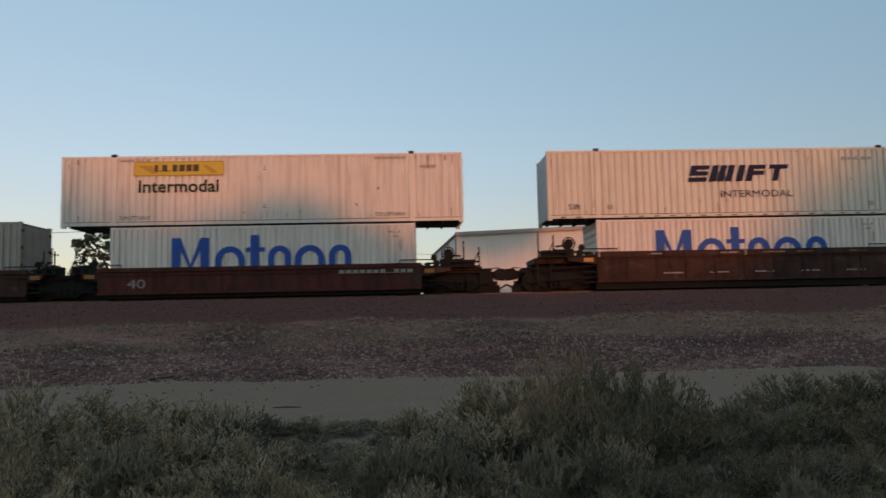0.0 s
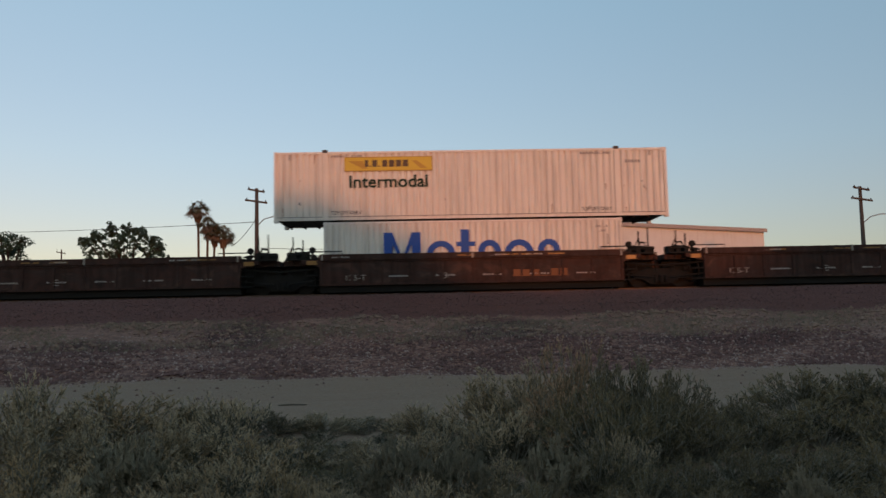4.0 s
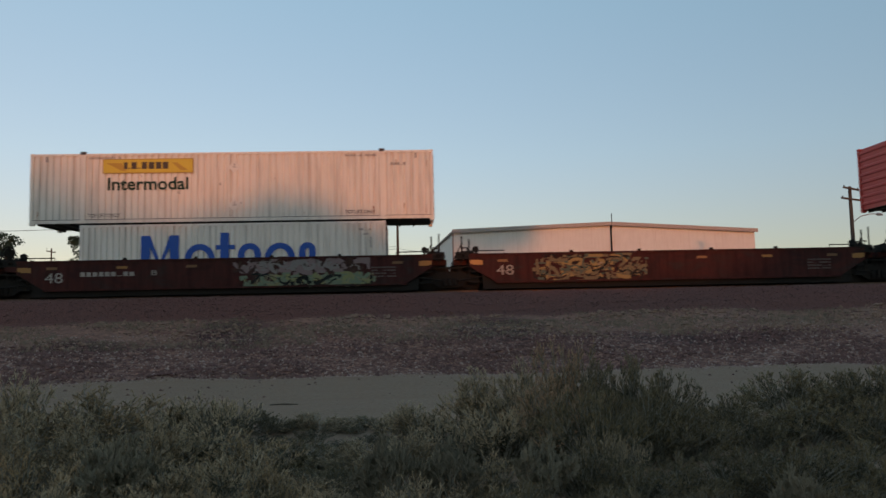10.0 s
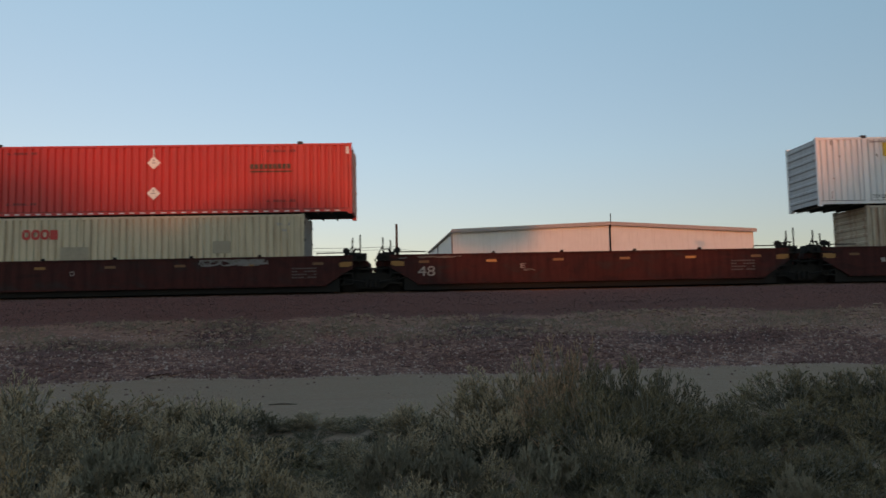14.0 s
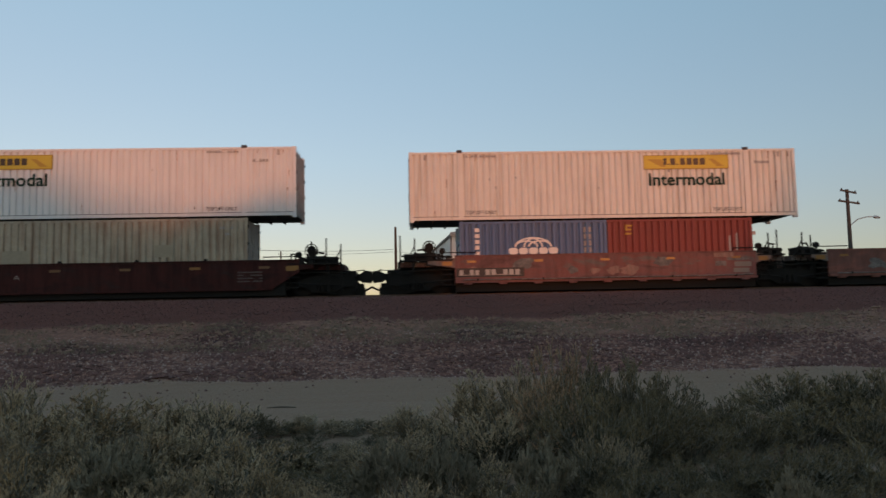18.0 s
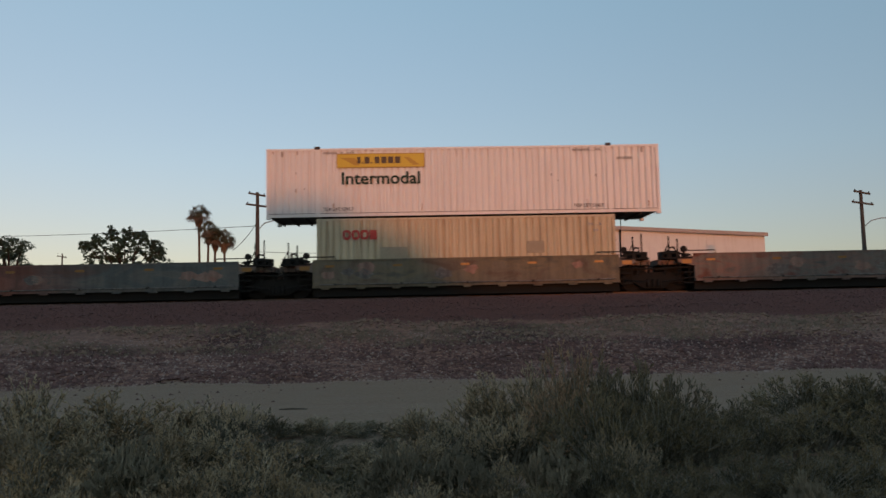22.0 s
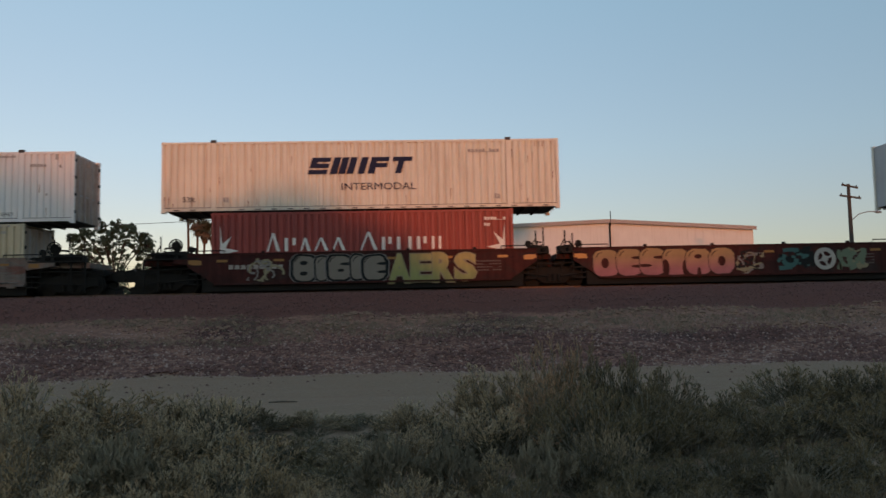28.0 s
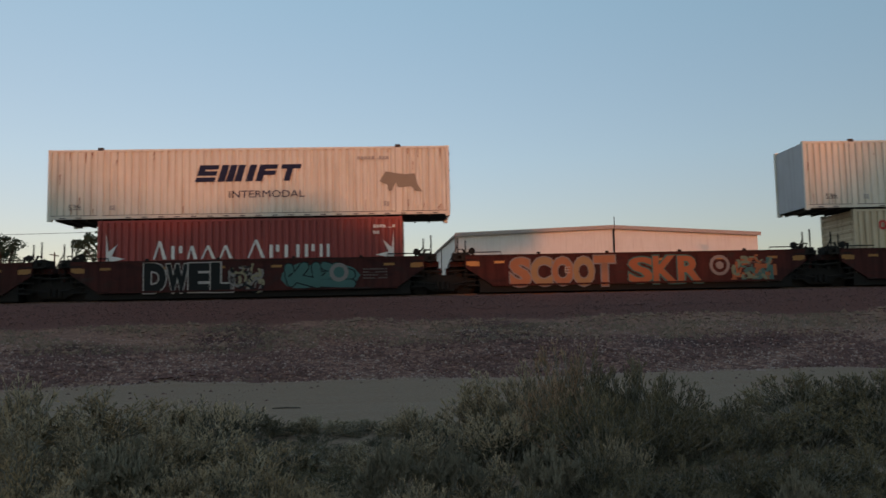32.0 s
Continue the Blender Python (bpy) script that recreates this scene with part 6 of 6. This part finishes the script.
# ---- the place ----
build_ground()
build_track()
build_warehouse()
utility_pole(-0.212, 0.1704, 50, "wooden utility pole with crossarms and a street lamp arm")
utility_pole(0.597, 0.1602, 52, "wooden utility pole with crossarms and a street lamp arm")
utility_pole(-0.017, 0.1184, 75, "short wooden utility pole", lamp=False, arms=0)
utility_pole(-0.4639, 0.094, 120, "distant wooden utility pole", lamp=False, arms=2, reach=0.55)
utility_pole(-0.167, 0.089, 130, "distant wooden utility pole", lamp=False, arms=1, reach=0.3)
for u, top, lean, seed in ((-0.2885, 0.151, -0.3, 1), (-0.2755, 0.129, 0.2, 2), (-0.2665, 0.1195, 0.3, 3), (-0.2555, 0.117, -0.4, 4)):
    palm(u, top, 78, lean, seed)
lobed_tree(-0.383 * 62, 62, 0.55, 21, "small broadleaf tree with a ragged open dark crown")
tree("broadleaf_tree", -0.53 * 66, 66, 0.55, 0.117 * 66 + EYE - 0.55, 3.2, 22, "broadleaf tree with a rounded dark crown", 240, 80, 0.15, 0.62, "", 0.1)
for k in range(13):
    tree("shrub", -33 + 2.1 * k, 74 + 1.5 * math.sin(k * 1.7), 0.5, 4.6 + 0.5 * math.sin(k * 2.3), 1.5, 60 + k, "dark dense shrub behind the railway", 40, 40, 0.2, 0.7, "shrubs behind the railway", 0.05)
wire((-62, 84, EYE + 0.121 * 84), (-0.212 * 50, 50, EYE + 0.1258 * 50), 0.35, "dark overhead wire to a utility pole")
wire((-0.017 * 75, 75, EYE + 0.0855 * 75), (-0.167 * 130, 130, EYE + 0.0855 * 130), 0.2, "dark overhead wire between poles")
wire((-0.212 * 50, 50, EYE + 0.0915 * 50), (-0.017 * 75, 75, EYE + 0.089 * 75), 0.15, "dark overhead wire between poles")
wire((-0.212 * 50 - 0.1, 50, EYE + 0.128 * 50), (-0.245 * 62, 62, EYE + 0.094 * 62), 0.2, "dark slack cable from a utility pole")
wire((-0.017 * 75, 75, EYE + 0.0865 * 75), (0.06 * 100, 100, EYE + 0.085 * 100), 0.4, "dark overhead wire between poles")

# ---- the train ----
def build_train():
    red_letter_box(-189.02, 4.12, dull_grey, label="dull grey 40-foot container alone in its well car")
    white_box(-175.28, 6.714, 2.86, placards=True)
    cream_box(-155.63, 6.714)
    white_box(-124.6, 6.714, 2.86)
    white_box(-93.45, 6.714, 2.86, grey=True)
    white_box(-73.04, 6.714, 2.86, placards=True)
    orange_box(-37.47, 7.024)
    white_box(-1.89, 7.024, 2.86, grey=True)
    white_box(18.87, 6.714, 9.72, turned=True)
    white_box(49.57, 7.024, 2.86, grey=True)
    white_box(80.3, 6.714, 2.86, placards=True, grey=True)
    cream_box(99.9, 7.024)
    cream_box(130.96, 7.024, animal=True)
    cream_box(161.97, 7.024, bare=True)
    for x in (-173.3, -153.65, -122.6, -91.45):
        blue_logo_box(x, 3.81)
    blue_logo_box(-71.05, 3.81, cut=True)
    red_letter_box(-35.45, 4.12, beige_paint, label="beige 40-foot container with a red ring logo")
    red_letter_box(0.12, 4.12, rusty_paint, label="rust-streaked beige 40-foot container with a red ring logo")
    blue_twenty(20.88, 3.81)
    red_twenty(26.98, 3.81)
    red_letter_box(51.6, 4.12, beige_paint, label="beige-grey 40-foot container with a red ring logo")
    red_twenty(82.4, 3.81, brick_paint, "bright brick-red")
    red_letter_box(88.48, 3.81, beige_paint, 6.058, 0.75, "beige-grey 20-foot container with a red ring logo", 2.59)
    star_box(101.9, 4.12)
    star_box(132.97, 4.12)
    red_letter_box(163.95, 4.12, beige_paint, label="beige 40-foot container with a red ring logo")

    g = lambda name, c: material(name, c, tuple(0.75 * q for q in c), 0.65, bump=0, coarse=2.5, spec=0.2)
    pale, lime, dark = g("spray_pale", (0.25, 0.225, 0.14)), g("spray_lime", (0.20, 0.22, 0.10)), g("spray_dark", (0.009, 0.011, 0.011))
    gold, silver = g("spray_gold", (0.27, 0.18, 0.09)), g("spray_silver", (0.20, 0.19, 0.18))
    dim_silver = g("spray_dim_silver", (0.16, 0.155, 0.14))
    dim_gold = g("spray_dim_gold", (0.27, 0.19, 0.075))
    bright_silver = g("spray_bright_silver", (0.20, 0.18, 0.15))
    dim_tan, faded_dark = g("spray_dim_tan", (0.155, 0.125, 0.07)), g("spray_faded_dark_green", (0.075, 0.1, 0.075))
    cream_stencil = g("worn_cream_stencil", (0.21, 0.19, 0.16))
    spray_brown = g("spray_dark_brown", (0.05, 0.028, 0.024))
    lilac = g("spray_lilac", (0.20, 0.15, 0.15))
    faded_green, rust_orange = g("spray_faded_green", (0.14, 0.19, 0.13)), g("spray_rust", (0.28, 0.10, 0.045))

    def sunset(low_mat, high_mat, name="spray_fade"):
        """One spray colour that fades into another with the height."""
        m = bpy.data.materials.new(name)
        m.use_nodes = True
        n, l = m.node_tree.nodes, m.node_tree.links
        tc, sep, r, mix, grain, bright = (n.new("ShaderNode" + k) for k in ("TexCoord", "SeparateXYZ", "MapRange", "Mix", "TexNoise", "HueSaturation"))
        mix.data_type = "RGBA"
        l.new(tc.outputs["Object"], sep.inputs[0])
        l.new(sep.outputs["Z"], r.inputs[0])
        r.inputs["From Min"].default_value, r.inputs["From Max"].default_value = 0.6, 1.2
        l.new(r.outputs[0], mix.inputs["Factor"])
        mix.inputs["A"].default_value, mix.inputs["B"].default_value = ((*q, 1) for q in (low_mat, high_mat))
        grain.inputs["Scale"].default_value, grain.inputs["Detail"].default_value = 2.2, 8
        gr = n.new("ShaderNodeMapRange")
        gr.inputs["To Min"].default_value, gr.inputs["To Max"].default_value = 0.55, 1.3
        l.new(grain.outputs[0], gr.inputs[0])
        l.new(gr.outputs[0], bright.inputs["Value"])
        l.new(mix.outputs["Result"], bright.inputs["Color"])
        l.new(bright.outputs[0], n["Principled BSDF"].inputs["Base Color"])
        n["Principled BSDF"].inputs["Roughness"].default_value = 0.65
        return m

    two_tone = sunset((0.27, 0.105, 0.12), (0.29, 0.19, 0.085), "spray_pink_to_gold")
    teal, orange, white = g("spray_teal", (0.045, 0.13, 0.12)), g("spray_orange", (0.30, 0.135, 0.07)), g("spray_white", (0.42, 0.40, 0.36))

    brown = "brown well car with ribbed sides and an upper chord"
    well_car("single", -182.9, "brown well car with a flat side", left="coupler")
    c = well_car("single", -167.3, "reddish brown well car with a white 40", right="coupler", brake=1, paint=warm_red)
    car_mark(c, "40", -5.25, -4.55, 0.42, 0.78, label="white number 40")
    stripes("stencil", 3.1, 6.1, 0.86, 1.02, 11, stencil_white, c, 3, lift=0.09)
    for x, left, right, letter, brake in ((-147.6, "coupler", "joint", "", -1), (-132.05, "joint", "joint", "E", 0), (-116.6, "joint", "joint", "D", 0), (-101.0, "joint", "joint", "C", 0), (-85.4, "joint", "coupler", "B", 1)):
        c = well_car("chord", x, brown, left, right, brake)
        if letter:
            car_mark(c, "125-T", -5.1, -4.3, 0.5, 0.72)
            car_mark(c, letter, -1.25, -1.0, 0.52, 0.76)
        for i in range(5):
            stripes("stencil", -3.4 + i * 1.9, -2.6 + i * 1.9, 0.62, 0.68, 7, mark_grey, c, i)
        if letter == "D":
            stripes("faded_name", 1.6, 3.9, 0.55, 0.85, 6, g("faded_orange_mark", (0.22, 0.09, 0.04)), c, 4)
    red = "oxide-red smooth-sided well car with yellow reflectors"
    for x, left, right, letter, brake in ((-65.2, "coupler", "joint", "B", -1), (-47.3, "joint", "joint", "C", 0), (-29.5, "joint", "joint", "D", 0), (-11.6, "joint", "joint", "E", 0), (6.2, "joint", "coupler", "A", 1)):
        c = well_car("smooth", x, red + (", sprayed with pale shapes" if letter in "BC" else ""), left, right, brake)
        if letter != "A":
            car_mark(c, "48", -7.1, -6.4, 0.58, 0.98, label="white number 48")
        if letter in "BA":
            stripes("stencil", -5.75, -3.6, 0.82, 1.0, 9, stencil_white, c, 6)
            car_mark(c, letter, -2.95, -2.72, 0.84, 1.02)
        else:
            car_mark(c, letter, -2.93, -2.75, 0.84, 1.02)
        if letter == "B":
            scribble(c, 0.3, 5.8, 0.75, 1.44, (silver, lilac, car_brown), 110, 5, 0.03, 0.1)
            scribble(c, 0.4, 6.0, 0.28, 0.8, (faded_green, lime, faded_green, dark), 110, 25, 0.03, 0.08)
            scribble(c, 0.4, 6.0, 0.28, 0.8, (pale,), 36, 26, 0.012, 0.02)
        if letter == "C":
            scribble(c, -5.7, -0.9, 0.25, 1.4, (dim_tan, dim_gold, dim_tan, faded_dark), 130, 6, 0.025, 0.075)
            scribble(c, -5.6, -1.0, 0.25, 1.4, (dark, car_red), 90, 27, 0.02, 0.05)
        if letter == "E":
            scribble(c, -2.85, -2.35, 0.73, 0.8, (dim_silver,), 4, 31, 0.01, 0.016)
            scribble(c, -7.9, -5.3, 1.3, 1.44, (dim_silver,), 22, 32, 0.012, 0.03)
        if letter == "D":
            scribble(c, 1.92, 4.85, 1.14, 1.44, (silver, silver, dim_silver), 70, 2, 0.014, 0.028)
    for x, left, right, n, brake in ((26.85, "coupler", "joint", 1, -1), (42.3, "joint", "joint", 0, 0), (57.65, "joint", "joint", 0, 0), (73.15, "joint", "joint", 0, 0), (88.5, "joint", "coupler", 1, 1)):
        worn = {26.85: rosy_grey, 42.3: blue_grey, 57.65: olive_grey}.get(x)
        said = {26.85: "grey well car mottled with pinkish red", 42.3: "well car half red and half blue-grey", 57.65: "olive-grey well car mottled with rust"}.get(x)
        c = well_car("grey", x, said or "grey well car mottled with rust", left, right, brake, paint=worn)
        if n:
            if x < 50:
                plate("number_board", [(-6.15, 0.62), (-3.4, 0.62), (-3.4, 0.98), (-6.15, 0.98)], rubber_black, c, "black number board", 0.008)
                stripes("stencil", -6.05, -5.2, 0.69, 0.92, 4, white, c, 6, lift=0.014)
                stripes("stencil", -5.0, -3.55, 0.69, 0.92, 6, white, c, 7, lift=0.014)
                for x0, x1, z0, z1, mat in ((4.45, 5.3, 1.26, 1.44, faded_pink), (5.0, 5.85, 1.12, 1.25, faded_grey), (5.3, 6.0, 0.86, 1.06, cream_stencil), (5.25, 5.9, 0.62, 0.8, cream_stencil), (4.5, 4.95, 0.9, 1.1, faded_grey)):
                    plate("data_plate", [(x0, z0), (x1, z0), (x1, z1), (x0, z1)], mat, c, "worn painted data plate", 0.006)
            else:
                stripes("stencil", -6.05, -3.6, 0.7, 0.9, 11, stencil_white, c, 6, lift=0.014)
    for x, left, right, letter, brake in ((108.0, "coupler", "joint", "B", -1), (123.5, "joint", "joint", "C", 0), (139.0, "joint", "joint", "D", 0), (154.7, "joint", "joint", "E", 0), (170.2, "joint", "coupler", "A", 1)):
        c = well_car("short", x, "oxide-red well car covered with spray-painted shapes", left, right, brake)
        if letter == "B":
            stripes("stencil", -5.4, -3.2, 0.9, 1.08, 9, stencil_white, c, 6)
            bubble_word(c, "BIGIE", -2.85, 0.9, 0.32, 1.44, bright_silver, dark, dark, silver)
            scribble(c, -4.9, -3.1, 0.35, 1.3, (silver, pale), 16, 7)
            tag_word(c, "AERS", 1.0, 4.55, 0.22, 1.46, (sunset((0.25, 0.27, 0.09), (0.33, 0.28, 0.10)),), pale, 0.04, 0.04)
        if letter == "C":
            bubble_word(c, "DESTRO", -6.15, -0.4, 0.3, 1.46, two_tone, spray_brown, car_red)
            scribble(c, -0.3, 0.9, 0.3, 1.4, (silver, dark, pale), 30, 19)
            scribble(c, 1.4, 3.0, 0.5, 1.4, (dark, teal, dark), 30, 10, 0.04, 0.1)
            scribble(c, 4.0, 5.2, 0.4, 1.35, (faded_green, faded_green, pale), 34, 20, 0.03, 0.1)
            part("paint_ring", Shape().disc((3.45, 0.9), 0.14, -0.02, 0.0, 12), white, c)
            for a in (0, 90, 180, 270):
                ca, sa = math.cos(radians(a + 20)), math.sin(radians(a + 20))
                stroke("paint_spoke", (3.45 + 0.12 * ca, 0.9 + 0.12 * sa), (3.45 + 0.3 * ca, 0.9 + 0.3 * sa), 0.045, white, c, 0.016)
            part("paint_ring", Shape().disc((3.45, 0.9), 0.46, -0.02, 0.0, 18, 0.3), white, c)
        if letter == "D":
            tag_word(c, "DWEL", -4.1, -0.6, 0.2, 1.46, (dark,), white, 0.07, 0.04)
            scribble(c, -0.8, 0.6, 0.2, 1.35, (silver, dark, pale), 40, 11, 0.02, 0.06)
            paint_block(c, 1.5, 4.2, 0.3, 1.35, (teal, teal), dark, 2, 12, teal)
            part("paint_ring", Shape().disc((3.6, 0.95), 0.38, -0.024, 0.0, 18, 0.22), silver, c)
        if letter == "E":
            tag_word(c, "SCOOT", -5.2, -0.9, 0.2, 1.44, (orange, gold), silver, 0.05, 0.05)
            car_mark(c, "E", -2.98, -2.76, 0.74, 1.0)
            tag_word(c, "SKR", -0.35, 2.7, 0.22, 1.4, (rust_orange,), teal, 0.03, 0.05)
            scribble(c, 3.9, 5.8, 0.3, 1.35, (rust_orange, teal, faded_green), 44, 14, 0.03, 0.09)
            part("paint_ring", Shape().disc((3.4, 0.95), 0.42, -0.024, 0.0, 18, 0.3), silver, c)
            part("paint_ring", Shape().disc((3.4, 0.95), 0.16, -0.024, 0.0, 12), silver, c)


build_train()

# ---- loose stones, brush and the trees behind ----
scatter("embankment_stones", 9000, 20.2, 24.6, 0.02, 0.10, stone, "loose reddish stones on the embankment foot", 1, 0.35)
scatter("pale_stones", 9000, 19.8, 25.8, 0.014, 0.055, pale_stone, "loose pale stones on the embankment", 2)
scatter("bench_stones", 4000, 24.0, 27.3, 0.012, 0.055, stone, "loose dark stones on the embankment bench", 8, 0.4)
scatter("bench_clods", 2600, 24.2, 27.3, 0.025, 0.13, clod_earth, "lumps of dry tan earth on the embankment", 12, 0.3)
scatter("road_stones", 500, 15.5, 20.6, 0.008, 0.05, stone, "small dark stones on the dirt road", 6, 0.3)
scatter("ballast_stones", 9000, 27.2, 29.6, 0.025, 0.06, stone, "dark purple-brown ballast stones", 3)
def dry_tufts(count, seed):
    """Short dead grass on the embankment's bench."""
    rng = random.Random(seed)
    s = Shape()
    while len(s.f) < count * 7:
        x, y = rng.uniform(-24, 26), rng.uniform(24.0, 27.3)
        if noise.noise((x * 0.4, y * 0.8, 2.0)) < rng.uniform(-0.3, 0.3):
            continue
        z = ground_height(x, y)
        for _ in range(7):
            a, h = rng.uniform(0, math.tau), rng.uniform(0.04, 0.13)
            bx, by = x + rng.uniform(-0.07, 0.07), y + rng.uniform(-0.07, 0.07)
            k = len(s.v)
            s.v += [(bx - 0.006, by, z - 0.01), (bx + 0.006, by, z - 0.01), (bx + 0.08 * math.cos(a), by + 0.08 * math.sin(a), z + h)]
            s.f.append((k, k + 1, k + 2))
    tagged(part("dry_grass", s, dry_grass), "short dead grass on the embankment", "grass", kind="stuff")


dry_tufts(5000, 4)
stick = part("fallen_stick", Shape().tube([(-0.24, 0, 0.01), (0, 0.03, 0.015), (0.28, -0.02, 0.01)], [0.01, 0.016, 0.008], 6), bark)
stick.location = (-2.38, 14.2, ground_height(-2.38, 14.2))
tagged(stick, "dark dry stick lying on the dirt road", "stick")
build_brush()
build_windbreak()


def motions():
    for thing, x in TRAIN:
        y, z = thing.location.y, thing.location.z
        walk(thing, [(float(t), pose(x + train_shift(t), y, z)) for t in range(33)])
    rolled = [(k / FPS, math.degrees(train_shift(k / FPS) / WHEEL)) for k in range(32 * FPS + 1)]
    for axle in AXLES:
        x, y, z = axle.location
        walk(axle, [(t, pose(x, y, z, 0, a)) for t, a in rolled])


motions()
